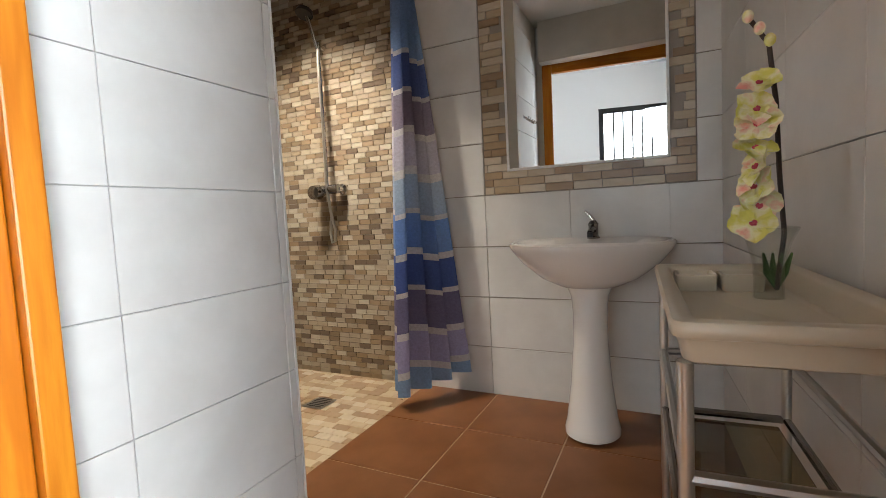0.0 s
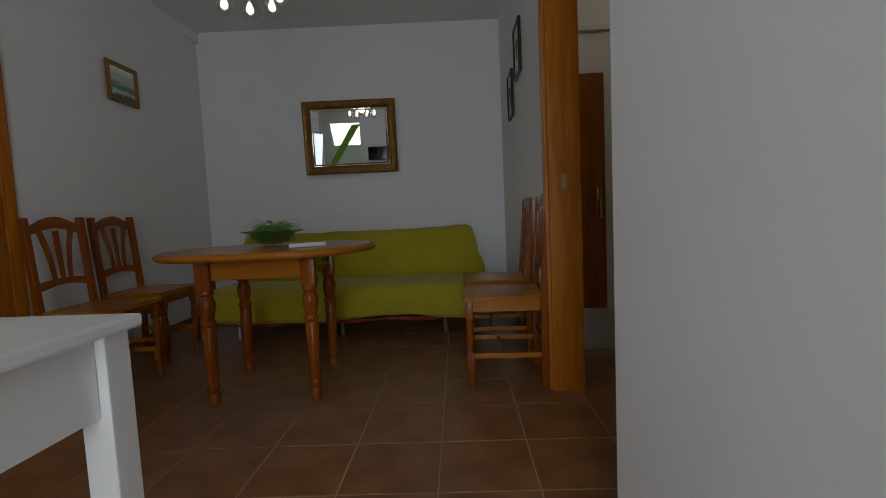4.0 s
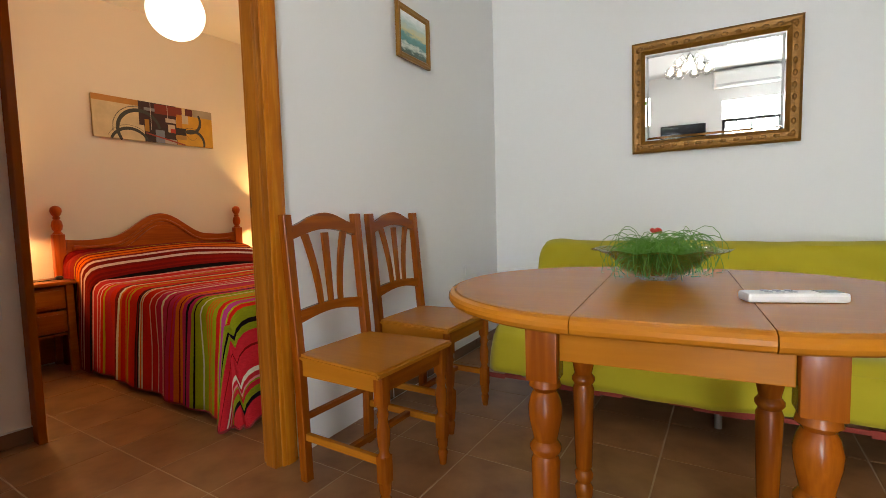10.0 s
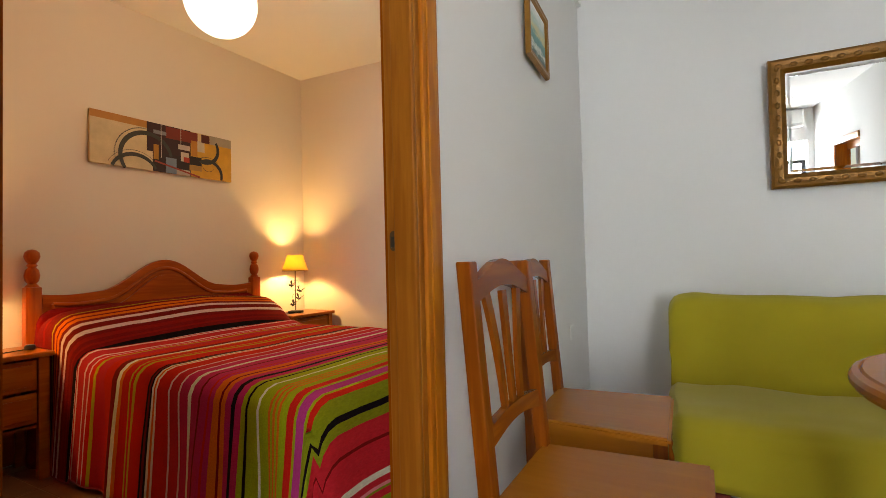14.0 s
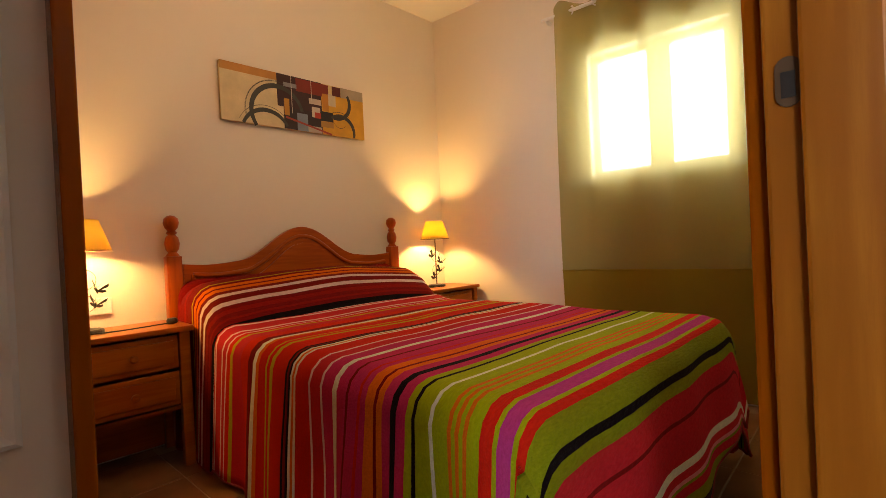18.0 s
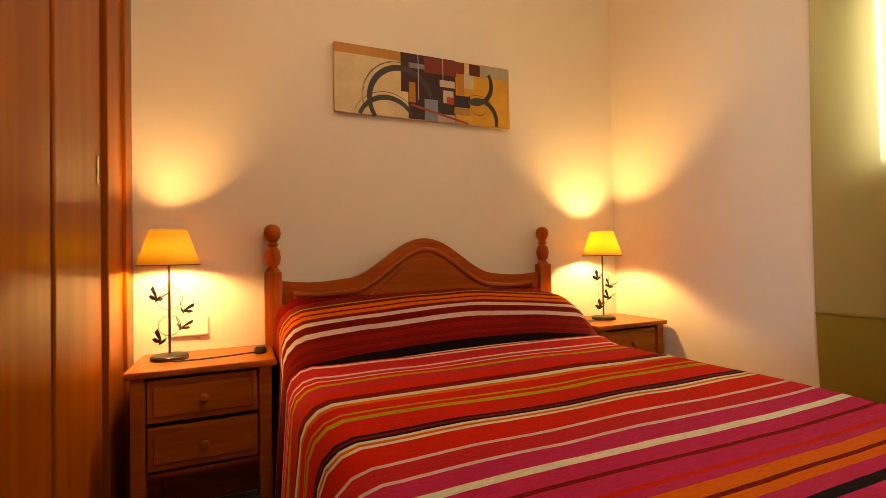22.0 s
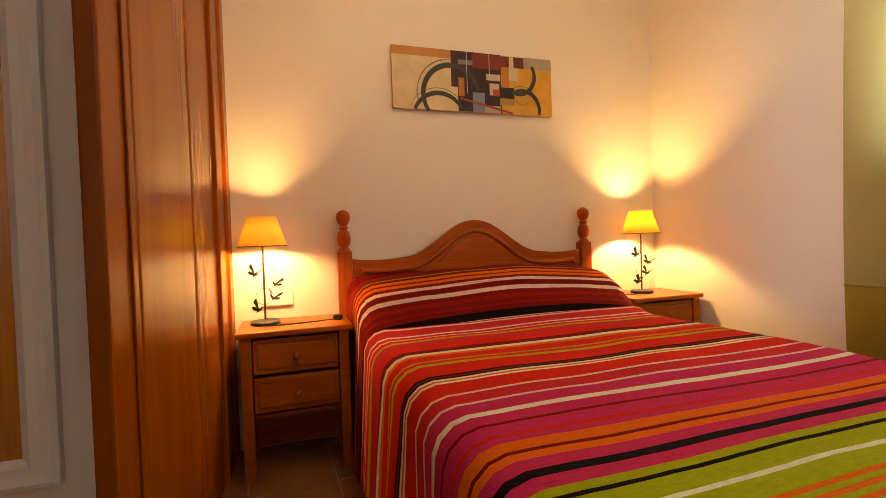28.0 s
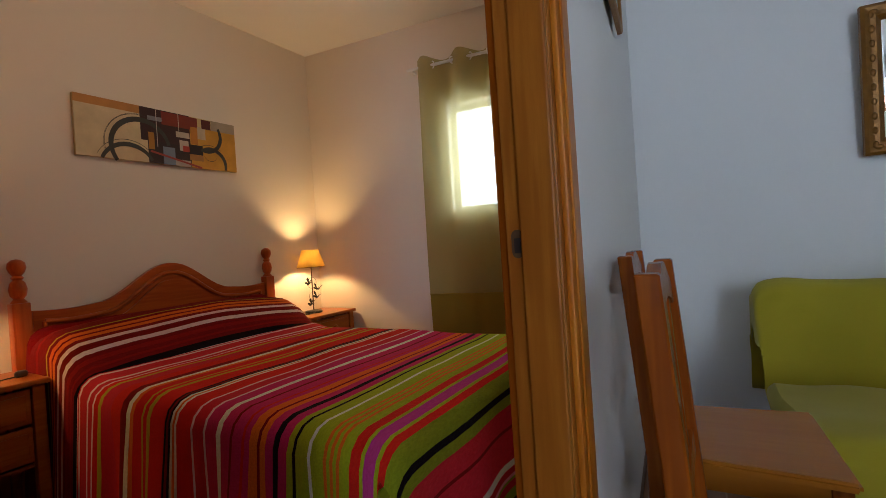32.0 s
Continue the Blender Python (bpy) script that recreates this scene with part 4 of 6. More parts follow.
chand = thing("chandelier", "chrome ceiling light with clustered glass shades", "ceiling light", -2.50, -0.80, 2.30)
part("stem", lathe([(0.008, 0.10), (0.008, 0.57)], 10), CHROME, chand)
part("canopy", lathe([(0.06, 0.609), (0.06, 0.59), (0.02, 0.56)], 20), CHROME, chand)
part("hub", lathe([(0.01, 0.02), (0.035, 0.05), (0.035, 0.09), (0.01, 0.12)], 16), CHROME, chand)
BULB = glow("lit_glass", (1.0, 0.93, 0.82), 6.0)
for k in range(12):
    a = k * math.pi / 4 + 0.3
    tier = 0 if k < 8 else 1
    a = a if tier == 0 else k * math.pi / 2
    rr, zz = (0.19, -0.055) if tier == 0 else (0.10, 0.03)
    cx, cy = rr * math.cos(a), rr * math.sin(a)
    part("arm", tube([(0.03 * math.cos(a), 0.03 * math.sin(a), 0.06), (0.6 * cx, 0.6 * cy, zz + 0.09), (cx, cy, zz + 0.055)], 0.004, 8), CHROME, chand)
    gs = bmesh.new()
    bmesh.ops.create_uvsphere(gs, u_segments=16, v_segments=10, radius=0.055, matrix=Matrix.Translation((cx, cy, zz)))
    part("shade", gs, THIN, chand, smooth=True)
    part("bulb", lathe([(0.004, -0.024), (0.020, -0.012), (0.022, 0.008), (0.010, 0.045)], 12, Matrix.Translation((cx, cy, zz))), BULB, chand, smooth=True)

# Gate, barred window and stair that the mirrors show
gate = thing("metal_gate", "black iron gate with bright daylight behind", "gate", 2.37, 0.49, 0)
for y0, y1, z0, z1 in ((-0.48, -0.42, 0, 2.02), (0.42, 0.48, 0, 2.02), (-0.42, 0.42, 1.96, 2.02), (-0.42, 0.42, 0.03, 0.09)):
    part("gate_frame", box(-0.02, 0.02, y0, y1, z0, z1, 0.003), IRON, gate)
for k in range(7):
    part("bar", lathe([(0.009, 0.09), (0.009, 1.96)], 8, Matrix.Translation((0, -0.36 + 0.12 * k, 0))), IRON, gate)
win2 = thing("window_2", "black barred window with a pale blind behind", "window", 1.34, PW - 0.06, 0, kind="structure")
for x0, x1, z0, z1 in ((-0.60, -0.53, 0.96, 2.35), (0.53, 0.60, 0.96, 2.35), (-0.53, 0.53, 2.28, 2.35), (-0.53, 0.53, 0.96, 1.02)):
    part("window_frame", box(x0, x1, -0.02, 0.03, z0, z1, 0.003), IRON, win2)
for k in range(7):
    part("bar", lathe([(0.011, 1.02), (0.011, 2.28)], 8, Matrix.Translation((-0.39 + 0.13 * k, 0.0, 0))), IRON, win2)
tagged(link("backdrop", box(-0.6, 3.2, -6.0, -5.9, 0, 4.5), bpy.data.materials.get("bright_outdoors") or glow("bright_outdoors", (0.92, 0.97, 1.0), 3.0)), kind="structure")
tagged(link("backdrop", box(5.0, 5.1, -2.0, 2.5, 0, 4.5), bpy.data.materials["bright_outdoors"]), kind="structure")
stair = thing("staircase", "white staircase with a green painted stringer", "stairs", 3.2, -1.75, 0)
GREEN = plain("lime_paint", (0.25, 0.50, 0.03), 0.5)
for k in range(8):
    part("step", box(0.05, 0.80, -0.62 + 0.14 * k, -0.48 + 0.14 * k + 0.02, 0.22 * k, 0.22 * (k + 1), 0.006), WHITE_LACQUER, stair)
st = prism([(-0.55, 1.35), (-0.38, 1.35), (0.48, 2.62), (0.26, 2.62)], -0.03, 0.0)
st.transform(Matrix.Rotation(math.pi / 2, 4, "Z"))
part("stringer", st, GREEN, stair)

# Passage: plinth, brown door
tagged(link("plinth", box(-3.0, -2.975, 0.99, 2.3, 0, 0.285, 0.004), WHITE_LACQUER), "white painted plinth at the back of the passage", "plinth", kind="structure")
pd = thing("door_4", "brown veneered cupboard door with a brass handle", "door", -2.99, 1.0, 0.29, 0, kind="structure")
part("leaf", box(0.0, 0.03, 0.0, 0.315, 0.0, 1.53, 0.004), DOOR, pd)
part("handle", tube([(0.03, 0.275, 0.72), (0.06, 0.275, 0.72), (0.062, 0.275, 0.60)], 0.008, 10), BRASS, pd)
part("plate", box(0.0302, 0.034, 0.26, 0.29, 0.60, 0.80, 0.003), BRASS, pd)
part("lintel", box(0.0, 0.02, 0.0, 1.2, 1.80, 1.83, 0.003), WHITE_LACQUER, pd)


# ---------- Bedroom ----------
bed = thing("bed", "double bed with a reddish pine headboard and turned posts", "bed", -3.095, -4.83, 0)
n = 40
crest = []
for i in range(n + 1):
    x = -0.68 + 1.36 * i / n
    f = abs(x)
    z = 0.922 + 0.19 * (0.5 + 0.5 * math.cos(math.pi * f / 0.41)) if f < 0.41 else 0.922 - 0.010 * math.sin((f - 0.41) / 0.27 * math.pi)
    crest.append((x, z))
part("headboard", prism(crest + [(0.68, 0.42), (-0.68, 0.42)], -0.016, 0.016, None, 0.004), BEDWOOD, bed)
bead = [(x * 0.93, 0.017, z - 0.058) for x, z in crest]
part("moulding", tube(bead, 0.013, 10), BEDWOOD, bed, smooth=True)
part("moulding", tube([(bead[0][0], 0.017, 0.70), bead[0]], 0.011, 8), BEDWOOD, bed, smooth=True)
part("moulding", tube([(bead[-1][0], 0.017, 0.70), bead[-1]], 0.011, 8), BEDWOOD, bed, smooth=True)
field = [(x * 0.87, z - 0.098) for x, z in crest]
fb = prism(field + [(0.87 * 0.68, 0.46), (-0.87 * 0.68, 0.46)], 0.0165, 0.030, None, 0.006)
part("raised_panel", fb, BEDWOOD, bed)
POST = [(0.034, 0.965), (0.030, 0.972), (0.020, 0.985), (0.031, 1.0), (0.036, 1.03), (0.030, 1.06), (0.018, 1.075), (0.026, 1.085), (0.018, 1.095), (0.030, 1.112), (0.037, 1.135), (0.033, 1.158), (0.018, 1.172), (0.001, 1.176)]
for s in (-1, 1):
    post = bmesh.new()
    box(s * 0.72 - 0.036, s * 0.72 + 0.036, -0.030, 0.030, 0, 0.965, 0.006, post)
    lathe(POST, 20, Matrix.Translation((s * 0.72, 0, 0)), post)
    part("post", post, BEDWOOD_Z, bed, smooth=True)
part("mattress", box(-0.67, 0.67, 0.05, 2.14, 0.36, 0.585, 0.05), plain("mattress_ticking", (0.6, 0.56, 0.5), 0.9), bed)
part("base", box(-0.66, 0.66, 0.04, 2.11, 0.22, 0.358, 0.01), plain("bed_base", (0.10, 0.06, 0.04), 0.9), bed)
for sx in (-0.58, 0.58):
    for sy in (0.25, 1.95):
        part("leg", lathe([(0.025, 0), (0.03, 0.22)], 12, Matrix.Translation((sx, sy, 0))), BEDWOOD_Z, bed)
bolster = thing("bolster", "long pillow under the striped bedspread", "pillow", -3.095, -4.60, 0.70)
part("cover", lathe([(0.02, -0.66), (0.10, -0.65), (0.115, -0.55), (0.12, 0), (0.115, 0.55), (0.10, 0.65), (0.02, 0.66)], 16, Matrix.Rotation(math.pi / 2, 4, "Y")), plain("pillow_cotton", (0.7, 0.68, 0.62), 0.9), bolster, smooth=True)

RED, DRED, BLK, WHT, PWH, MRD = (0.48, 0.012, 0.005), (0.15, 0.004, 0.004), (0.006, 0.003, 0.004), (0.66, 0.55, 0.42), (0.66, 0.40, 0.38), (0.42, 0.014, 0.022)
# lime darkened by hand for the shade on the hanging foot end
LIM_SHADED = (0.17, 0.20, 0.006)
MAG, ORA, LIM, OLI, PUR, PNK = (0.40, 0.016, 0.078), (0.58, 0.110, 0.005), (0.26, 0.31, 0.005), (0.33, 0.27, 0.010), (0.38, 0.030, 0.17), (0.62, 0.18, 0.20)
BRD = (0.20, 0.006, 0.004)
# the band ending at 0.555 paints the dark crease below the bolster
BANDS = [(0.10, DRED), (0.12, BRD), (0.207, DRED), (0.217, OLI), (0.242, DRED), (0.258, ORA), (0.278, DRED), (0.294, ORA), (0.318, DRED), (0.340, PWH), (0.380, DRED), (0.402, PWH), (0.430, DRED), (0.450, BRD), (0.470, DRED), (0.488, BRD), (0.505, DRED), (0.555, BLK),
         (0.564, PWH), (0.585, MRD), (0.595, PWH), (0.650, MRD), (0.661, PWH), (0.700, MRD), (0.711, PWH), (0.747, RED), (0.768, OLI), (0.853, MRD), (0.919, RED), (0.970, DRED), (0.986, WHT), (1.016, ORA), (1.071, RED), (1.083, OLI), (1.113, RED), (1.133, OLI), (1.221, RED), (1.240, BLK), (1.247, DRED), (1.261, BLK), (1.268, WHT), (1.282, ORA), (1.295, WHT),
         (1.381, RED), (1.392, PWH), (1.450, MRD), (1.461, PWH), (1.517, MAG), (1.541, WHT), (1.588, MAG), (1.597, DRED), (1.608, MAG), (1.617, DRED), (1.646, MAG), (1.656, RED), (1.687, MAG), (1.722, ORA), (1.728, DRED), (1.757, ORA), (1.793, MAG), (1.809, BLK), (1.840, MAG), (1.867, LIM), (1.884, BLK), (1.925, LIM), (1.942, WHT),
         (1.991, LIM), (2.001, ORA), (2.014, LIM), (2.025, ORA), (2.038, LIM), (2.048, ORA), (2.077, LIM), (2.111, RED), (2.127, LIM), (2.158, PUR), (2.173, LIM), (2.200, RED), (2.258, LIM_SHADED), (2.282, BLK), (2.318, LIM_SHADED), (2.390, MRD), (2.396, DRED), (2.44, MRD), (2.446, DRED), (2.505, MRD), (2.525, WHT), (2.545, MRD), (2.555, PNK), (2.575, LIM_SHADED), (2.590, MRD), (2.600, PNK), (2.63, LIM_SHADED), (2.655, BLK), (3.0, MRD)]
BANDS = [(e, tuple(min(0.8, 1.45 * v) for v in c)) for e, c in BANDS]
SPREAD = stripes("striped_bedspread", 1, BANDS, (0.0, 3.0), True, 0.0, "UV")

LEN = [(-4.80, 0.84), (-4.70, 0.865), (-4.58, 0.855), (-4.46, 0.80), (-4.36, 0.705), (-4.31, 0.645), (-4.22, 0.622), (-3.6, 0.620), (-3.0, 0.618), (-2.76, 0.613), (-2.700, 0.598), (-2.668, 0.555), (-2.652, 0.40), (-2.628, 0.22), (-2.61, 0.04)]
ARC = [0.0]
for (y0, z0), (y1, z1) in zip(LEN, LEN[1:]):
    ARC.append(ARC[-1] + math.hypot(y1 - y0, z1 - z0))


def cover(i, j):
    """i across the bed from the wardrobe side to the window side, j along it from head to foot; gives the point and its length along the cloth."""
    s = j * ARC[-1]
    if s > ARC[10]:
        s = ARC[10] + (s - ARC[10]) * (1 - 0.50 * max(0.0, i - 0.30) / 0.70)
    k = next(q for q in range(len(ARC) - 1) if s <= ARC[q + 1] + 1e-9)
    f = (s - ARC[k]) / (ARC[k + 1] - ARC[k])
    y = LEN[k][0] * (1 - f) + LEN[k + 1][0] * f
    z = LEN[k][1] * (1 - f) + LEN[k + 1][1] * f
    w = -1.26 + 2.52 * i
    top, rad = 0.71, 0.085
    over = abs(w) - (top - rad)
    bend = max(0.0, min(1.0, over / (rad * math.pi / 2)))
    drop = max(0.0, over - rad * math.pi / 2)
    sign = -1 if w < 0 else 1
    foot = max(0.0, (s - ARC[9]) / (ARC[-1] - ARC[9]))
    ripple = math.sin(s * 21 + 1.3 * math.sin(s * 7)) * 0.5 + 0.5 * math.sin(s * 11 + 2)
    x = abs(w) if over <= 0 else top - rad + rad * math.sin(bend * math.pi / 2)
    z -= rad * (1 - math.cos(bend * math.pi / 2))
    if drop > 0:
        z = z - drop * max(0.0, z - 0.035) / 0.50
        x += drop * 0.07 + 0.022 * ripple * min(1, drop / 0.25)
        y += 0.012 * math.sin(s * 30) * drop
        df = max(0.0, s - ARC[10]) / (ARC[-1] - ARC[10])
        if df > 0:
            low = (drop + 0.06) / 0.56
            rn, th = math.hypot(low, df), math.atan2(df, low)
            fold = math.sin(2 * th)
            fl = 0.02 + 0.075 * min(rn, 1.25) + fold * rn * (0.035 * math.sin(5 * th) - 0.015)
            x = 0.71 + fl * math.cos(th)
            y = -2.690 + fl * math.sin(th) * 0.9
            z = max(0.016 + 0.02 * fold * max(0.0, rn - 1), 0.60 - 0.558 * rn)
    if foot > 0 and drop == 0:
        y += 0.014 * math.sin(w * 16) * foot
    z += 0.006 * noise.noise((w * 4, s * 4, 0)) + 0.010 * noise.noise((w * 1.5, s * 2, 3)) * (1 if drop == 0 else 0)
    if 0 < s < ARC[5]:
        z -= 0.012 + 0.045 * min(1.0, abs(w) / 0.7) ** 2.4
    return Vector((-3.095 - sign * x, y, max(z, 0.012))), w, s


spread = bmesh.new()
uvl = spread.loops.layers.uv.new("cloth")
nu, nv = 64, 120
rows = [[cover(i / nu, j / nv) for j in range(nv + 1)] for i in range(nu + 1)]
vs = [[spread.verts.new(c[0]) for c in r] for r in rows]
for i in range(nu):
    for j in range(nv):
        fc = spread.faces.new((vs[i][j], vs[i + 1][j], vs[i + 1][j + 1], vs[i][j + 1]))
        for lp, (a, b) in zip(fc.loops, ((i, j), (i + 1, j), (i + 1, j + 1), (i, j + 1))):
            lp[uvl].uv = (rows[a][b][1], rows[a][b][2])
edge = [c[0] for c in rows[0]] + [r[-1][0] for r in rows[1:]] + [c[0] for c in rows[-1][-2::-1]]
cover_root = thing("bedspread", "woven bedspread in red, magenta, lime and black stripes", "bedspread")
solid(part("cloth", spread, SPREAD, cover_root, smooth=True), 0.007)
part("hem", tube(edge, 0.006, 6), plain("bedspread_hem", (0.30, 0.02, 0.02), 0.95, var=0.3, scale=40), cover_root, "rolled hem", smooth=True)


def nightstand(x, y, turn=0):
    """Front towards +y."""
    s = thing("nightstand", "orange pine nightstand with two drawers and an open foot", "nightstand", x, y, 0, turn, "nightstands")
    part("top", box(-0.245, 0.245, -0.175, 0.190, 0.618, 0.642, 0.007), NSWOOD, s)
    for sx in (-1, 1):
        for sy in (-0.15, 0.155):
            part("leg", box(sx * 0.205 - 0.022, sx * 0.205 + 0.022, sy - 0.020, sy + 0.020, 0, 0.618, 0.003), NSWOOD, s)
        part("side_panel", box(sx * 0.212 - 0.007, sx * 0.212 + 0.007, -0.128, 0.134, 0.27, 0.618, 0), NSWOOD, s)
    # stretch below the drawers is added to keep the open foot dark
    part("back_panel", box(-0.182, 0.182, -0.160, -0.148, 0.02, 0.618), NSWOOD, s)
    part("bottom", box(-0.182, 0.182, -0.147, 0.150, 0.262, 0.276), NSWOOD, s)
    for z0 in (0.290, 0.455):
        d = part("drawer", box(-0.178, 0.178, 0.146, 0.166, z0, z0 + 0.150, 0.004), NSWOOD, s)
        part("panel", box(-0.160, 0.160, 0.1662, 0.1715, z0 + 0.022, z0 + 0.128, 0.004), NSWOOD, d)
        part("knob", lathe([(0.007, 0.0), (0.007, 0.010), (0.016, 0.016), (0.017, 0.024), (0.009, 0.031)], 14, Matrix.Translation((0, 0.171, z0 + 0.075)) @ Matrix.Rotation(-math.pi / 2, 4, "X")), NSWOOD, d, smooth=True)
    return s


ns_l = nightstand(-2.120, -4.698, 0)
copy_thing(ns_l, pose(-4.165, -4.702, 0))


def butterfly(m):
    """Small sheet-metal butterfly with two raised wings on each side."""
    bm = lathe([(0.001, -0.013), (0.0026, -0.006), (0.003, 0.004), (0.001, 0.013)], 8, m @ Matrix.Rotation(math.pi / 2, 4, "Y"))
    for s in (-1, 1):
        for outline in (((0.000, 0.001, 0.001), (0.012, 0.012, 0.012), (0.017, 0.021, 0.021), (0.004, 0.020, 0.019), (-0.003, 0.004, 0.003)), ((-0.001, 0.001, 0.001), (-0.004, 0.014, 0.011), (-0.013, 0.016, 0.012), (-0.014, 0.009, 0.006), (-0.008, 0.002, 0.001))):
            for lift in (0.0, 0.0009):
                ring = [bm.verts.new(m @ Vector((px, s * py, pz + lift))) for px, py, pz in outline]
                bm.faces.new(ring if lift else ring[::-1])
        tube([m @ Vector(p) for p in ((0.012, 0, 0.001), (0.019, s * 0.004, 0.006), (0.022, s * 0.007, 0.012))], 0.0006, 5, bm)
    return bm


def table_lamp(x, y, z, turn, cable):
    t = thing("table_lamp", "lit table lamp, yellow shade, dark metal butterflies on its stem", "table lamp", x, y, z, turn, "bedside lamps")
    part("base", lathe([(0.066, 0.0), (0.066, 0.012), (0.060, 0.017), (0.008, 0.021)], 28), IRON, t)
    part("stem", lathe([(0.0045, 0.016), (0.0045, 0.42)], 10), BRONZE, t)
    for k, (z0, r) in enumerate(((0.09, 0.038), (0.19, 0.045))):
        part("ring", tube([(r * math.cos(a / 12 * math.pi), 0, z0 + r + r * math.sin(a / 12 * math.pi)) for a in range(25)], 0.0012, 6), BRONZE, t)
    for px, pz, tilt in ((0.037, 0.233, 25), (-0.045, 0.184, -30), (-0.037, 0.119, -15), (0.024, 0.069, 35)):
        part("butterfly", butterfly(Matrix.Translation((px, 0.008, pz)) @ pose(0, 0, 0, -20, 0, tilt + 90) @ Matrix.Rotation(math.radians(-40), 4, "Y") @ Matrix.Scale(1.6, 4)), IRON, t)
    sh = part("shade", shell([(0.108, 0.362), (0.064, 0.498)], 40), SHADE, t, "pleated yellow fabric shade", smooth=True)
    solid(sh, 0.0012)
    part("trim", tube([(0.108 * math.cos(k * math.pi / 20), 0.108 * math.sin(k * math.pi / 20), 0.362) for k in range(41)], 0.0025, 6), plain("brown_trim", (0.20, 0.10, 0.03), 0.8) if "brown_trim" not in bpy.data.materials else bpy.data.materials["brown_trim"], t)
    part("bulb", lathe([(0.008, 0.372), (0.012, 0.385), (0.019, 0.402), (0.014, 0.418)], 14), glow("lamp_bulb", (1.0, 0.75, 0.40), 12.0) if "lamp_bulb" not in bpy.data.materials else bpy.data.materials["lamp_bulb"], t, smooth=True)
    part("cable", tube(cable, 0.0028, 6), BLACK, t)
    sw = cable[-1]
    part("switch", lathe([(0.020, -0.004), (0.024, 0.002), (0.024, 0.014), (0.018, 0.022), (0.002, 0.024)], 20, Matrix.Translation(sw)), BLACK, t, smooth=True)
    return t


table_lamp(-1.990, -4.715, 0.643, 0, [(0.02, 0.06, 0.004), (-0.04, 0.085, 0.004), (-0.10, 0.090, 0.004), (-0.17, 0.080, 0.004), (-0.225, 0.075, 0.005), (-0.265, 0.055, 0.004), (-0.325, 0.045, 0.004)])
table_lamp(-4.140, -4.712, 0.643, 0, [(0.03, 0.05, 0.004), (0.10, 0.06, 0.004), (0.15, 0.03, 0.004), (0.180, 0.02, 0.006)])
skt = thing("wall_socket", "white double wall socket behind the bedside lamp", "socket", -2.04, -4.883, 0.745)
part("plate", box(-0.075, 0.075, 0.0, 0.010, -0.04, 0.04, 0.003), WHITE_PLASTIC, skt)

# Canvas over the bed
art = thing("abstract_canvas", "wide abstract canvas with dark arcs over ochre and red blocks", "painting", -3.148, -4.878, 1.890)
part("canvas", box(-0.485, 0.485, 0.0, 0.024, -0.167, 0.167, 0.003), plain("canvas_cream", (0.68, 0.52, 0.26), 0.7, var=0.1, scale=9), art)


def patch(name, x0, x1, z0, z1, color, lift):
    """Painted patch; x counts from the wardrobe side."""
    mt = bpy.data.materials.get(name) or plain(name, color, 0.6, var=0.25, scale=14)
    part("paint", box(0.485 - x1, 0.485 - x0, 0.0242, 0.0245 + lift * 0.0003, z0 - 0.167, z1 - 0.167), mt, art)


patch("paint_ochre", 0.000, 0.335, 0.287, 0.334, (0.56, 0.25, 0.05), 1)
patch("paint_cream_light", 0.000, 0.373, 0.000, 0.287, (0.74, 0.60, 0.36), 1)
patch("paint_gold", 0.635, 0.970, 0.000, 0.267, (0.72, 0.38, 0.035), 1)
patch("paint_warm_grey", 0.791, 0.970, 0.267, 0.334, (0.42, 0.35, 0.26), 1)
patch("paint_dark_red", 0.335, 0.640, 0.134, 0.334, (0.045, 0.01, 0.012), 2)
patch("paint_near_black", 0.373, 0.640, 0.000, 0.134, (0.03, 0.012, 0.014), 2)
patch("paint_red", 0.461, 0.694, 0.247, 0.329, (0.24, 0.022, 0.008), 3)
patch("paint_bronze", 0.378, 0.412, 0.084, 0.187, (0.5, 0.22, 0.02), 3)
patch("paint_grey_blue", 0.378, 0.466, 0.261, 0.287, (0.26, 0.27, 0.3), 3)
patch("paint_blue", 0.461, 0.535, 0.000, 0.110, (0.2, 0.25, 0.33), 4)
patch("paint_pale", 0.535, 0.635, 0.000, 0.040, (0.5, 0.42, 0.34), 4)
patch("paint_cream", 0.548, 0.635, 0.184, 0.220, (0.6, 0.5, 0.4), 4)
patch("paint_cream_b", 0.567, 0.626, 0.100, 0.167, (0.62, 0.52, 0.42), 4)
patch("paint_scarlet", 0.587, 0.630, 0.097, 0.134, (0.5, 0.04, 0.02), 5)
patch("paint_orange", 0.645, 0.691, 0.154, 0.267, (0.56, 0.22, 0.02), 5)
patch("paint_light", 0.691, 0.747, 0.194, 0.274, (0.64, 0.54, 0.38), 5)
patch("paint_black_block", 0.630, 0.723, 0.087, 0.150, (0.02, 0.01, 0.01), 6)
patch("paint_tan", 0.630, 0.723, 0.047, 0.085, (0.46, 0.25, 0.06), 6)
patch("paint_plum", 0.723, 0.788, 0.267, 0.329, (0.11, 0.012, 0.01), 6)
CHAR = plain("paint_charcoal", (0.05, 0.048, 0.042), 0.6, var=0.3, scale=30)
STRK = plain("paint_stroke", (0.36, 0.05, 0.035), 0.6, var=0.2, scale=20)


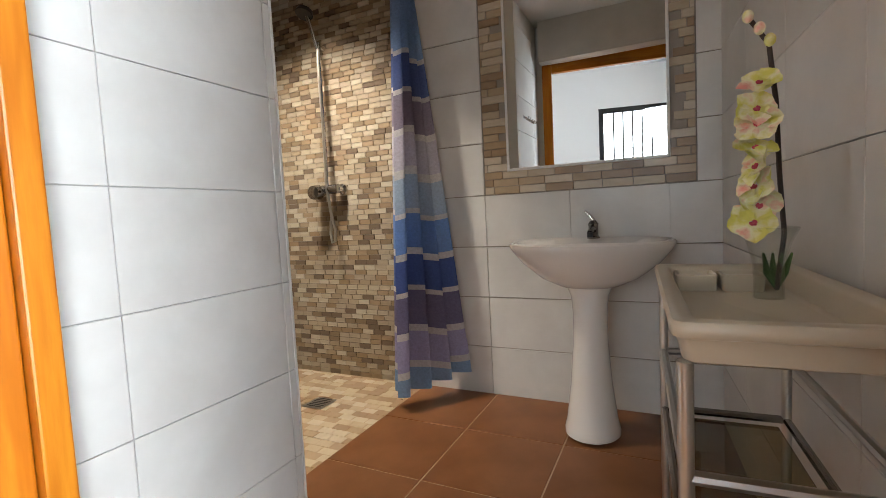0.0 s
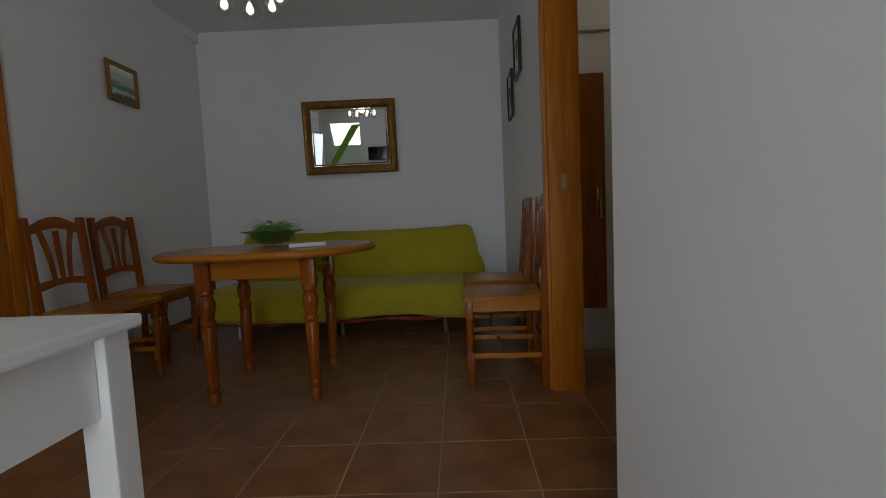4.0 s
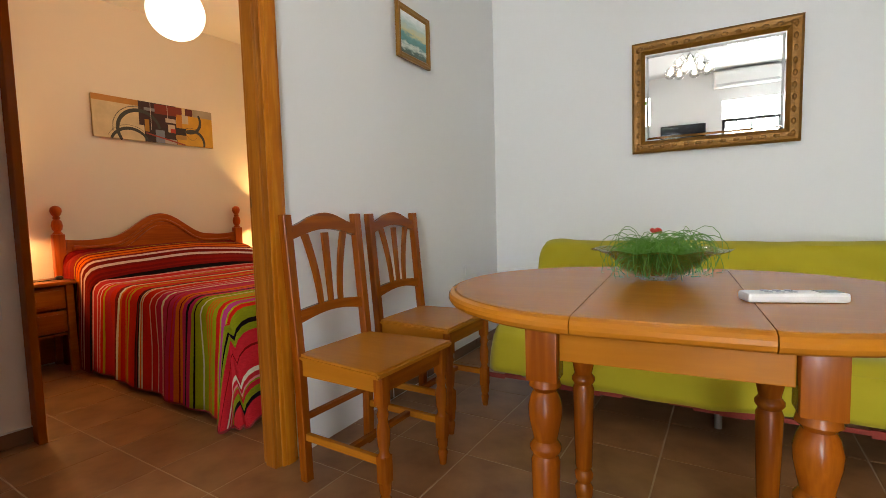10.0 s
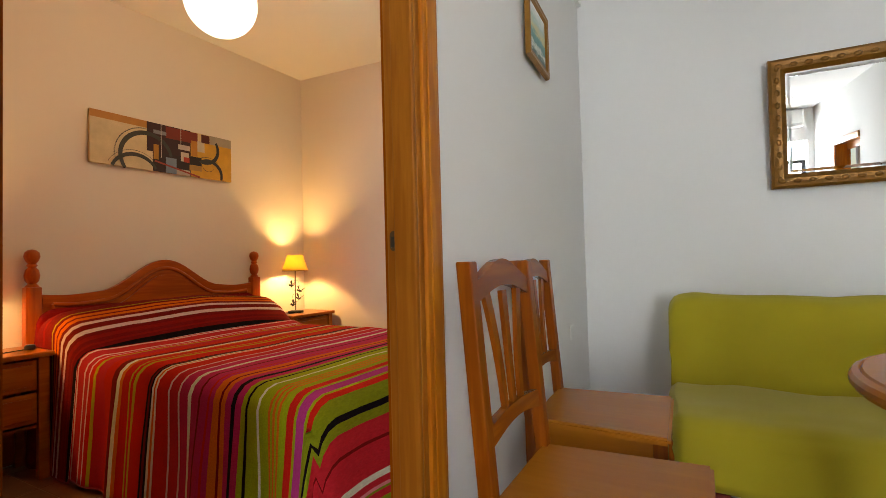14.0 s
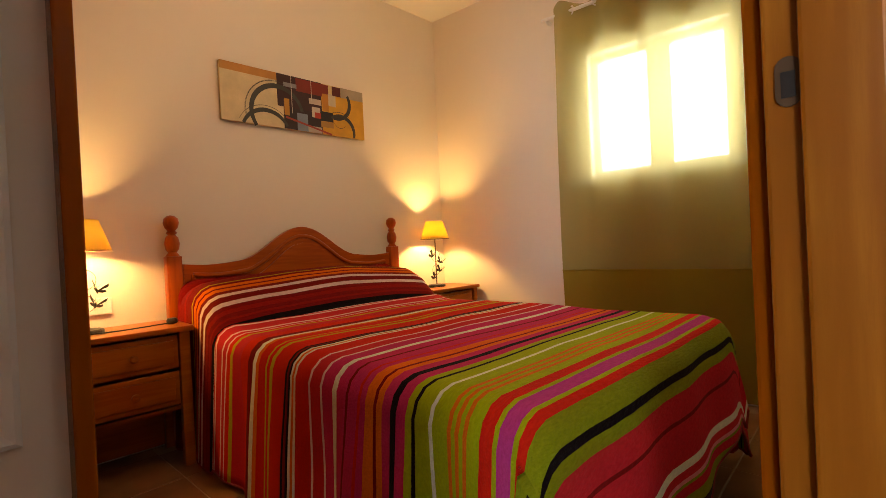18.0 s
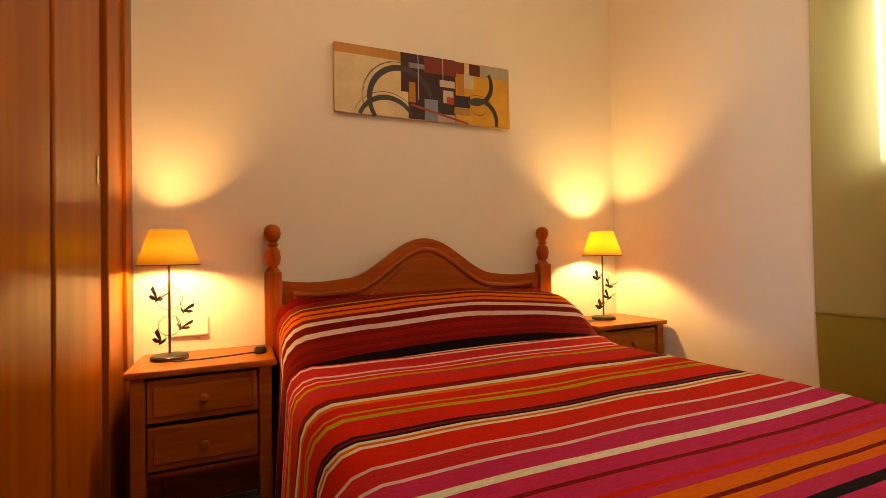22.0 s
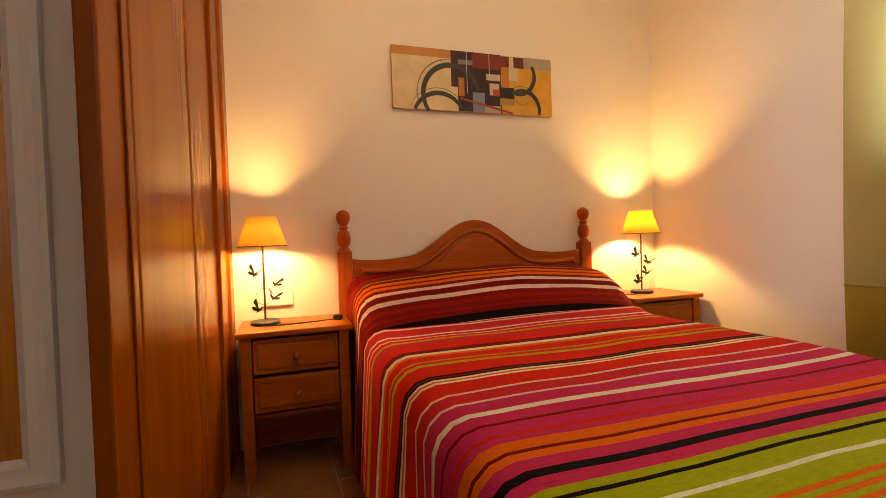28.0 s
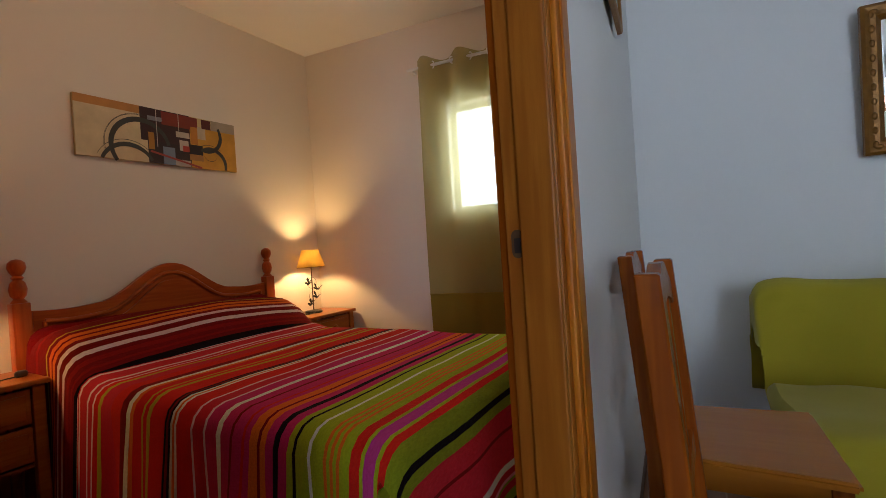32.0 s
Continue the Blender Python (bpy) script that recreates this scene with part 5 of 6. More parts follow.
def arc(cx, cz, r, a0, a1, w, mat_, lift):
    bm = bmesh.new()
    k = 24
    q = []
    for i in range(k + 1):
        a = math.radians(a0 + (a1 - a0) * i / k)
        ww = w * (0.7 + 0.3 * math.sin(math.pi * i / k))
        q.append([bm.verts.new((0.485 - (cx + (r + s * ww) * math.cos(a)), 0.0245 + lift * 0.0003, cz - 0.167 + (r + s * ww) * math.sin(a))) for s in (-0.5, 0.5)])
    for a, b in zip(q, q[1:]):
        bm.faces.new((a[0], a[1], b[1], b[0]))
    part("brushstroke", bm, mat_, art)


arc(0.335, 0.085, 0.165, 12, 214, 0.030, CHAR, 9)
arc(0.325, 0.090, 0.188, 70, 200, 0.003, CHAR, 9)
arc(0.330, 0.085, 0.198, 85, 190, 0.002, CHAR, 9)
arc(0.26, -0.058, 0.150, 28, 158, 0.026, CHAR, 10)
arc(0.255, -0.055, 0.174, 35, 155, 0.003, CHAR, 10)
arc(0.776, 0.030, 0.108, -14, 128, 0.026, CHAR, 9)
arc(0.770, 0.032, 0.130, 50, 120, 0.003, CHAR, 9)
arc(0.745, 0.225, 0.110, -100, 32, 0.026, CHAR, 10)
arc(0.775, 0.105, 0.050, 200, 330, 0.003, CHAR, 10)
FINE = plain("paint_fine_white", (0.62, 0.56, 0.48), 0.6)
for u0, v0, v1 in ((0.428, 0.10, 0.333), (0.566, 0.20, 0.333)):
    part("brushstroke", box(0.485 - u0 - 0.0015, 0.485 - u0 + 0.0015, 0.0284, 0.0287, v0 - 0.167, v1 - 0.167), FINE, art)
part("brushstroke", box(-0.165, 0.165, 0.0290, 0.0294, -0.006, 0.006, 0, m=Matrix.Translation((-0.06, 0, -0.130)) @ Matrix.Rotation(math.radians(-12), 4, "Y")), STRK, art)

# Built-in wardrobe
wd = thing("wardrobe", "built-in reddish wood wardrobe with a projecting frame", "wardrobe", 0, 0, 0)
part("stile", box(-1.8175, -1.783, -3.4735, -3.317, 0, 2.60, 0.005), OAK_D, wd)
part("bead", box(-1.8235, -1.8178, -3.462, -3.430, 0, 2.60, 0.003), OAK_D, wd)
part("door", box(-1.8175, -1.7935, -4.072, -3.496, 0.08, 2.56, 0.009, segments=3), OAK_D, wd)
part("door", box(-1.8175, -1.7935, -4.526, -4.096, 0.08, 2.56, 0.009, segments=3), OAK_D, wd)
part("stile", box(-1.8320, -1.790, -4.760, -4.548, 0, 2.60, 0.008), OAK_D, wd)
part("stile", box(-1.8440, -1.790, -4.882, -4.762, 0, 2.60, 0.010), OAK_D, wd)
# near-black strips added in the door gaps to stand for their shade
for y0, y1 in ((-3.4955, -3.4740), (-4.0955, -4.0725), (-4.5475, -4.5265)):
    part("door_seal", box(-1.7960, -1.7890, y0, y1, 0.08, 2.56), IRON, wd, "dark strip standing in for the shade in a gap beside a door")
part("plinth", box(-1.812, -1.789, -4.546, -3.475, 0, 0.078), OAK_D, wd)
part("cornice", box(-1.850, -1.783, -4.882, -3.317, 2.602, H_BED), OAK_D, wd)
part("body", box(-1.788, -1.104, -4.88, -3.475, 0.0, 2.60), OAK_D, wd)
part("lock", box(-1.8200, -1.8178, -4.492, -4.467, 1.27, 1.37, 0.001), BRASS, wd)
part("keyhole", box(-1.8207, -1.8201, -4.483, -4.476, 1.305, 1.325), BLACK, wd)

# Tall mirror on the partition
wm = thing("wall_mirror", "tall narrow mirror in a white lacquered frame", "mirror", -1.49, -3.487, 1.34)
wm.matrix_world = pose(-1.452, -3.397, 1.355, 0, 0, 180)
frame_bars(wm, 0.52, 1.50, 0.058, 0.024, WHITE_LACQUER)
part("glass", box(-0.208, 0.208, -0.013, -0.005, -0.698, 0.698), MIRROR, wm, "silvered mirror glass")

# Bedroom door, standing open
dr = thing("door_5", "brown veneered bedroom door standing open, brass handles", "door", DOOR_L + 0.014, PW - 0.150, 0.008, -89.5, kind="structure")
part("leaf", box(0.0, 1.01, -0.004, 0.034, 0, 2.03, 0.003), DOOR, dr)
for sy, f in ((-0.0042, -1), (0.0342, 1)):
    pts = [(0.920, 0.875), (0.926, 0.855), (0.945, 0.848), (0.964, 0.855), (0.970, 0.875), (0.970, 1.130), (0.962, 1.148), (0.945, 1.158), (0.928, 1.148), (0.920, 1.130)]
    part("plate", prism(pts, min(sy, sy + f * 0.005), max(sy, sy + f * 0.005), None, 0.001), BRASS, dr)
    part("door_handle", tube([(0.945, sy, 1.045), (0.945, sy + f * 0.045, 1.045), (0.92, sy + f * 0.052, 1.047), (0.89, sy + f * 0.050, 1.038), (0.865, sy + f * 0.052, 1.040), (0.830, sy + f * 0.052, 1.056)], [0.010, 0.009, 0.011, 0.011, 0.008, 0.006], 12), BRASS, dr, smooth=True)
    for z0 in (0.870, 1.140):
        part("screw", lathe([(0.004, 0), (0.004, 0.0015)], 10, Matrix.Translation((0.945, sy + f * 0.005, z0)) @ Matrix.Rotation(-f * math.pi / 2, 4, "X")), BRONZE, dr)
part("latch", box(1.0095, 1.013, 0.006, 0.024, 0.99, 1.09, 0.001), STEEL, dr)

# Window with its eyelet curtain
wmx, _ = along((-4.65, -2.32), (-4.40, -4.885))
wn1 = thing("window_1", "white two-leaf window behind the curtain", "window", kind="structure")
wn1.matrix_world = wmx
for x0, x1, z0, z1 in ((0.49, 0.53, 1.35, 2.145), (1.25, 1.29, 1.35, 2.145), (0.53, 1.25, 2.105, 2.145), (0.53, 1.25, 1.35, 1.39), (0.81, 0.945, 1.39, 2.105)):
    part("window_frame", box(x0, x1, -0.13, -0.08, z0, z1, 0.004), WHITE_LACQUER, wn1)
for x0, x1 in ((0.53, 0.81), (0.945, 1.25)):
    pn = part("pane", box(x0, x1, -0.108, -0.102, 1.39, 2.105), THIN, wn1)
    pn.visible_shadow = False
part("window_sill", box(0.45, 1.33, -0.08, 0.012, 1.325, 1.348, 0.004), WHITE_LACQUER, wn1)
tagged(link("backdrop", box(-7.2, -7.15, -6, -0.5, 0, 4.5), glow("bright_street", (0.92, 0.97, 1.0), 6.0)), kind="structure")


def curtain_at(i, j, z0, z1):
    x = 0.215 + 1.265 * i
    fold = math.sin(i * 4.4 * 2 * math.pi + 0.6)
    z = z0 + (z1 - z0) * j
    amp = 0.034 * (0.30 + 0.70 * j * j if z1 > 1 else 0.30)
    return Vector((x + 0.01 * math.sin(i * 31 + z * 2), 0.075 + amp * fold + 0.006 * noise.noise((i * 8, z * 2, 1)), z + (0.02 * fold if j == 1 and z1 > 2 else 0)))


ct = thing("curtain", "olive green eyelet curtain hanging from a white rod", "curtain")
ct.matrix_world = wmx
part("cloth", grid_mesh(150, 24, lambda i, j: curtain_at(i, j, 0.750, 2.485)), CURTAIN, ct, smooth=True)
part("hem_panel", grid_mesh(150, 10, lambda i, j: curtain_at(i, j, 0.03, 0.749)), CURTAIN_D, ct, "darker lower panel", smooth=True)
part("seam", tube([curtain_at(k / 90, 0, 0.750, 2.485) + Vector((0, 0.004, 0)) for k in range(91)], 0.004, 5), CURTAIN_D, ct)
for k in range(9):
    i = (k * math.pi - 0.6) / (4.4 * 2 * math.pi)
    if not 0.01 < i < 0.99:
        continue
    p = curtain_at(i, 0.97, 0.750, 2.485)
    side = math.pi / 4 * (1 if k % 2 else -1)
    ring = bmesh.new()
    tube([(p.x + 0.024 * math.cos(a) * math.sin(side), 0.075 + 0.024 * math.cos(a) * math.cos(side), 2.435 + 0.024 * math.sin(a)) for a in [q * math.pi / 8 for q in range(17)]], 0.005, 6, ring)
    part("eyelet", ring, WHITE_PLASTIC, ct)
rod = thing("curtain_rod", "white curtain rod above the bedroom window", "curtain rod")
rod.matrix_world = wmx
part("rod", lathe([(0.011, 0.15), (0.011, 1.56)], 14, Matrix.Translation((0, 0.075, 2.435)) @ Matrix.Rotation(math.pi / 2, 4, "Y")), WHITE_PLASTIC, rod)
for x0 in (0.18, 1.53):
    part("bracket", box(x0 - 0.008, x0 + 0.008, -0.002, 0.07, 2.42, 2.44), WHITE_PLASTIC, rod)

# Paper globe pendant
gl = thing("pendant_lamp", "round white glass globe pendant, lit", "pendant lamp", -2.69, -3.575, 2.335)
g = bmesh.new()
bmesh.ops.create_uvsphere(g, u_segments=32, v_segments=20, radius=0.165)
sgl = part("globe", g, glow("lit_globe", (1.0, 0.90, 0.74), 3.2), gl, smooth=True)
sgl.visible_shadow = False
part("cord", lathe([(0.003, 0.165), (0.003, 0.44)], 8), WHITE_PLASTIC, gl)
part("canopy", lathe([(0.03, 0.44), (0.05, 0.452), (0.05, 0.464)], 20), WHITE_PLASTIC, gl)


# ---------- Bathroom ----------
sink = thing("washbasin", "white porcelain pedestal washbasin", "washbasin")
sink.matrix_world = BO @ Matrix.Translation((0.685, 1.145, 0.014))


def basin(rings, segs=40):
    bm = bmesh.new()
    rr = []
    for a, b, cy, z in rings:
        row = []
        for k in range(segs):
            t = 2 * math.pi * k / segs
            x, y = a * math.cos(t), b * math.sin(t)
            if y > 0:
                y = min(y * 1.05, b * 0.86)
            row.append(bm.verts.new((x, cy + y, z)))
        rr.append(row)
    for p, q in zip(rr, rr[1:]):
        for k in range(segs):
            bm.faces.new((p[k], p[(k + 1) % segs], q[(k + 1) % segs], q[k]))
    bm.faces.new(rr[0][::-1])
    bm.faces.new(rr[-1])
    return bm


part("bowl", basin([(0.075, 0.075, -0.22, 0.585), (0.12, 0.11, -0.22, 0.592), (0.19, 0.16, -0.222, 0.625), (0.265, 0.205, -0.222, 0.685), (0.305, 0.235, -0.222, 0.735), (0.315, 0.245, -0.222, 0.752), (0.317, 0.246, -0.222, 0.764), (0.308, 0.238, -0.222, 0.770), (0.285, 0.215, -0.225, 0.766), (0.255, 0.165, -0.255, 0.750), (0.22, 0.135, -0.260, 0.70), (0.14, 0.09, -0.255, 0.66), (0.02, 0.02, -0.25, 0.652)]), PORCELAIN, sink, smooth=True)
part("pedestal", basin([(0.108, 0.125, -0.235, 0.0), (0.108, 0.125, -0.235, 0.02), (0.098, 0.115, -0.235, 0.06), (0.080, 0.10, -0.235, 0.20), (0.068, 0.088, -0.23, 0.36), (0.066, 0.083, -0.225, 0.48), (0.072, 0.085, -0.222, 0.55), (0.09, 0.095, -0.22, 0.592)], 32), PORCELAIN, sink, smooth=True)
part("overflow", box(-0.022, 0.022, -0.092, -0.086, 0.738, 0.746, 0.002), BLACK, sink)
tap = thing("tap", "chrome single-lever basin mixer", "tap")
tap.matrix_world = BO @ Matrix.Translation((0.685, 1.075, 0.782))
part("body", lathe([(0.026, 0), (0.026, 0.006), (0.020, 0.012), (0.020, 0.055), (0.022, 0.062), (0.010, 0.078)], 20), DARK_CHROME, tap, smooth=True)
part("spout", tube([(0, 0, 0.035), (0, -0.05, 0.045), (0, -0.10, 0.030)], [0.015, 0.013, 0.011], 14), DARK_CHROME, tap, smooth=True)
part("aerator", lathe([(0.012, 0.012), (0.012, 0.030)], 14, Matrix.Translation((0, -0.10, 0))), BLACK, tap)
part("lever", tube([(0, 0.0, 0.072), (-0.014, 0.0, 0.098), (-0.036, -0.006, 0.118)], [0.012, 0.008, 0.006], 12), CHROME, tap, smooth=True)

bmz = thing("bathroom_mirror", "large plain mirror in a thin pale frame set in mosaic", "mirror")
bmz.matrix_world = BO @ Matrix.Translation((0.635, 1.178, 1.57))
frame_bars(bmz, 0.70, 0.93, 0.014, 0.012, WHITE_PLASTIC)
part("glass", box(-0.338, 0.338, -0.008, -0.002, -0.453, 0.453), MIRROR, bmz, "silvered mirror glass")


def strips(name, label, region, face, holes=(), size=(0.074, 0.0285), material=MOSAIC, parent=None, category="mosaic", seed=1):
    """Mosaic of thin strips over a rectangle (a0, a1, b0, b1) in face axes; each strip is its own island."""
    rg = random.Random(seed)
    a0, a1, b0, b1 = region
    verts, faces = [], []
    b = b0
    r = 0
    while b < b1 - 0.004:
        h = min(size[1], b1 - b)
        a = a0 - rg.random() * size[0]
        while a < a1:
            w = size[0]
            s, e = max(a, a0), min(a + w, a1)
            mid = ((s + e) / 2, b + h / 2)
            if e - s > 0.006 and not any(q[0] < mid[0] < q[1] and q[2] < mid[1] < q[3] for q in holes):
                d = 0.004 + 0.003 * rg.random()
                g = 0.0006
                k = len(verts)
                for aa, bb, dd in ((s + g, b + g, 0), (e - g, b + g, 0), (e - g, b + h - g, 0), (s + g, b + h - g, 0), (s + g + 0.001, b + g + 0.001, d), (e - g - 0.001, b + g + 0.001, d), (e - g - 0.001, b + h - g - 0.001, d), (s + g + 0.001, b + h - g - 0.001, d)):
                    verts.append(face(aa, bb, dd))
                for q in ((4, 5, 6, 7), (0, 1, 5, 4), (1, 2, 6, 5), (2, 3, 7, 6), (3, 0, 4, 7)):
                    faces.append([k + i for i in q])
            a += w
        b += h
        r += 1
    me = bpy.data.meshes.new(name)
    me.from_pydata(verts, [], faces)
    me.materials.append(material)
    ob = new(name, me)
    return tagged(ob, label, category, kind="stuff")


strips("mosaic_wall", "brown and grey stone-look strip mosaic on the shower wall", (-1.25, -0.22, 0.0, H_BATH), lambda a, b, d: bath(a, 1.184 - d, b), seed=2)
strips("mosaic_wall", "brown and grey stone-look strip mosaic on the shower side wall", (-0.06, 1.18, 0.0, H_BATH), lambda a, b, d: bath(-1.254 + d, a, b), seed=3)
strips("mosaic_border", "brown strip mosaic border round the bathroom mirror", (0.168, 1.078, 1.0, 2.15), lambda a, b, d: bath(a, 1.184 - 0.004 - d, b), [(0.285, 0.985, 1.105, 2.04)], (0.125, 0.036), MOSAIC_B, seed=5)
strips("mosaic_floor", "beige and brown strip mosaic on the shower floor", (-1.25, -0.226, 0.0, 1.18), lambda a, b, d: bath(a, b, d - 0.006), (), (0.074, 0.048), MOSAIC_F, seed=7)

drain = thing("shower_drain", "square steel shower drain in the mosaic floor", "drain")
drain.matrix_world = BO @ Matrix.Translation((-0.62, 0.78, 0.002))
part("grate", box(-0.06, 0.06, -0.06, 0.06, 0, 0.003, 0.001), STEEL, drain)
for k in range(6):
    part("slot", box(-0.045, 0.045, -0.047 + 0.018 * k, -0.039 + 0.018 * k, 0.0032, 0.0036), BLACK, drain)

shw = thing("shower_set", "chrome shower mixer with riser rail and hose", "shower")
shw.matrix_world = BO @ Matrix.Translation((-0.76, 1.170, 0))
part("riser", tube([(0.0, -0.045, 1.10), (0.0, -0.045, 1.90)], 0.010, 12), CHROME, shw)
part("bracket", tube([(0, 0.0, 1.88), (0, -0.05, 1.88)], 0.014, 12), CHROME, shw)
part("mixer_body", tube([(-0.085, -0.055, 1.09), (0.085, -0.055, 1.09)], 0.026, 16), DARK_CHROME, shw, smooth=True)
for s in (-1, 1):
    part("union", lathe([(0.032, 0), (0.030, 0.012), (0.016, 0.02), (0.016, 0.05)], 16, Matrix.Translation((s * 0.075, 0.0, 1.09)) @ Matrix.Rotation(math.pi / 2, 4, "X")), CHROME, shw, smooth=True)
part("control_knob", lathe([(0.040, 0), (0.044, 0.01), (0.038, 0.05), (0.014, 0.058)], 18, Matrix.Translation((-0.04, -0.075, 1.075)) @ Matrix.Rotation(math.pi / 2, 4, "X")), DARK_CHROME, shw, smooth=True)
hose = [(0.0, -0.055, 1.88), (0.015, -0.075, 1.70), (0.02, -0.075, 1.40), (0.015, -0.075, 1.10), (0.035, -0.075, 0.96), (0.055, -0.07, 0.86), (0.05, -0.07, 0.80), (0.03, -0.07, 0.79), (0.02, -0.07, 0.84), (0.03, -0.065, 0.94), (0.012, -0.06, 1.05)]
part("hose", tube(hose, 0.008, 10), STEEL, shw, smooth=True)
part("handset", tube([(0, -0.055, 1.86), (-0.01, -0.08, 1.96), (-0.02, -0.11, 2.06)], [0.010, 0.011, 0.013], 12), CHROME, shw, smooth=True)
part("shower_head", lathe([(0.012, 0.0), (0.045, 0.012), (0.048, 0.03), (0.044, 0.034)], 22, Matrix.Translation((-0.022, -0.105, 2.06)) @ Matrix.Rotation(math.radians(155), 4, "X")), BLACK, shw, smooth=True)

# Shower curtain, gathered at the end of its rail
BL = [(0.10, (0.16, 0.26, 0.52)), (0.28, (0.155, 0.26, 0.56)), (0.31, (0.62, 0.64, 0.68)), (0.47, (0.05, 0.085, 0.24)), (0.50, (0.62, 0.64, 0.68)), (0.66, (0.17, 0.15, 0.21)), (0.69, (0.62, 0.64, 0.68)), (0.86, (0.36, 0.35, 0.42)), (0.90, (0.62, 0.64, 0.68)), (1.06, (0.26, 0.34, 0.46)), (1.09, (0.62, 0.64, 0.68)), (1.25, (0.10, 0.20, 0.55)), (1.28, (0.62, 0.64, 0.68)), (1.43, (0.035, 0.075, 0.26)), (1.46, (0.62, 0.64, 0.68)), (1.62, (0.115, 0.105, 0.20)), (1.65, (0.62, 0.64, 0.68)), (1.80, (0.27, 0.26, 0.42)), (1.83, (0.62, 0.64, 0.68)), (2.10, (0.17, 0.28, 0.66))]
BL = [(e, tuple(min(0.84, 1.75 * v + 0.06) for v in c)) for e, c in BL]
SHC = stripes("blue_shower_cloth", 1, BL, (0.0, 2.1), False, 0.5, "UV")


def sc_at(i, j):
    """i along the gathered width, j from top to bottom."""
    z = 1.985 - 1.91 * j + (0.05 * i if j > 0.9 else 0.03 * i * j)
    spread_ = 0.12 + 0.20 * j
    v = 1.13 - spread_ * (1 - i)
    u = -0.20 + (0.035 + 0.035 * j) * math.sin(i * 3.3 * 2 * math.pi + 0.4 * j) + 0.19 * j * i + 0.02 * i
    return bath(u, v, z)


sc = thing("shower_curtain", "blue, grey and white banded shower curtain gathered at the wall", "shower curtain")
cb = bmesh.new()
uv2 = cb.loops.layers.uv.new("cloth")
gi, gj = 72, 60
gv = [[cb.verts.new(sc_at(i / gi, j / gj)) for j in range(gj + 1)] for i in range(gi + 1)]
for i in range(gi):
    for j in range(gj):
        fc = cb.faces.new((gv[i][j], gv[i + 1][j], gv[i + 1][j + 1], gv[i][j + 1]))
        for lp, (a, b) in zip(fc.loops, ((i, j), (i + 1, j), (i + 1, j + 1), (i, j + 1))):
            lp[uv2].uv = (a / gi, b / gj * 1.91 + 0.03 * math.sin(a / gi * 6))
part("cloth", cb, SHC, sc, smooth=True)
rail = thing("shower_rail", "white shower curtain rail", "curtain rail")
a, b = bath(-0.20, -0.05, 2.02), bath(-0.20, 1.17, 2.02)
part("rail", tube([a, b], 0.012, 12), WHITE_PLASTIC, rail)
for k in range(6):
    c = bath(-0.20, 1.13 - 0.025 * k, 2.005)
    part("hook", tube([(c.x + 0.018 * math.cos(q * math.pi / 6), c.y, c.z + 0.022 * math.sin(q * math.pi / 6)) for q in range(13)], 0.003, 6), WHITE_PLASTIC, rail)

# Trolley with a tray and an orchid
tr = thing("storage_trolley", "narrow steel trolley with a cream plastic tray on top", "trolley")
tr.matrix_world = BO @ Matrix.Translation((0.972, -0.39, 0.022)) @ Matrix.Rotation(math.radians(3), 4, "Z")
TRAY = plain("cream_tray", (0.50, 0.43, 0.32), 0.3, var=0.03)


def dish(x0, x1, y0, y1, levels):
    """Moulded open dish: (inset, height, corner radius) rings from the underside, over the rim, to the inner floor."""
    bm = bmesh.new()
    rings = []
    for d, z, r in levels:
        ring = []
        for cx, cy, a0 in ((x1 - d - r, y1 - d - r, 0), (x0 + d + r, y1 - d - r, 90), (x0 + d + r, y0 + d + r, 180), (x1 - d - r, y0 + d + r, 270)):
            for q in range(5):
                a = math.radians(a0 + 22.5 * q)
                ring.append(bm.verts.new((cx + r * math.cos(a), cy + r * math.sin(a), z)))
        rings.append(ring)
    for a, b in zip(rings, rings[1:]):
        for i in range(len(a)):
            bm.faces.new((a[i], a[(i + 1) % len(a)], b[(i + 1) % len(b)], b[i]))
    bm.faces.new(rings[0][::-1])
    bm.faces.new(rings[-1])
    return bm


part("tray", dish(0.0, 0.262, 0.0, 0.44, [(0.020, 0.668, 0.015), (0.014, 0.672, 0.016), (0.010, 0.700, 0.016), (0.002, 0.703, 0.016), (0.0, 0.708, 0.016), (0.0, 0.716, 0.016), (0.003, 0.7215, 0.015), (0.008, 0.7225, 0.014), (0.024, 0.7205, 0.012), (0.028, 0.716, 0.012), (0.034, 0.684, 0.012), (0.040, 0.680, 0.010)]), TRAY, tr, smooth=True)
for x0, x1 in ((0.036, 0.110), (0.116, 0.190)):
    part("compartment", dish(x0, x1, 0.345, 0.402, [(0.004, 0.6805, 0.006), (0.001, 0.684, 0.006), (0.0, 0.712, 0.006), (0.002, 0.7145, 0.006), (0.006, 0.7145, 0.005), (0.008, 0.711, 0.005), (0.012, 0.686, 0.005)]), TRAY, tr, smooth=True)
for x0 in (0.016, 0.246):
    for y0 in (0.02, 0.42):
        lg = part("leg", tube([(x0, y0, 0.045), (x0, y0, 0.671)], 0.0095, 12), STEEL, tr, "brushed steel tube leg", smooth=True)
        part("castor", lathe([(0.018, -0.009), (0.02, 0), (0.018, 0.009)], 14, Matrix.Translation((x0, y0, 0.024)) @ Matrix.Rotation(math.pi / 2, 4, "Y")), BLACK, lg)
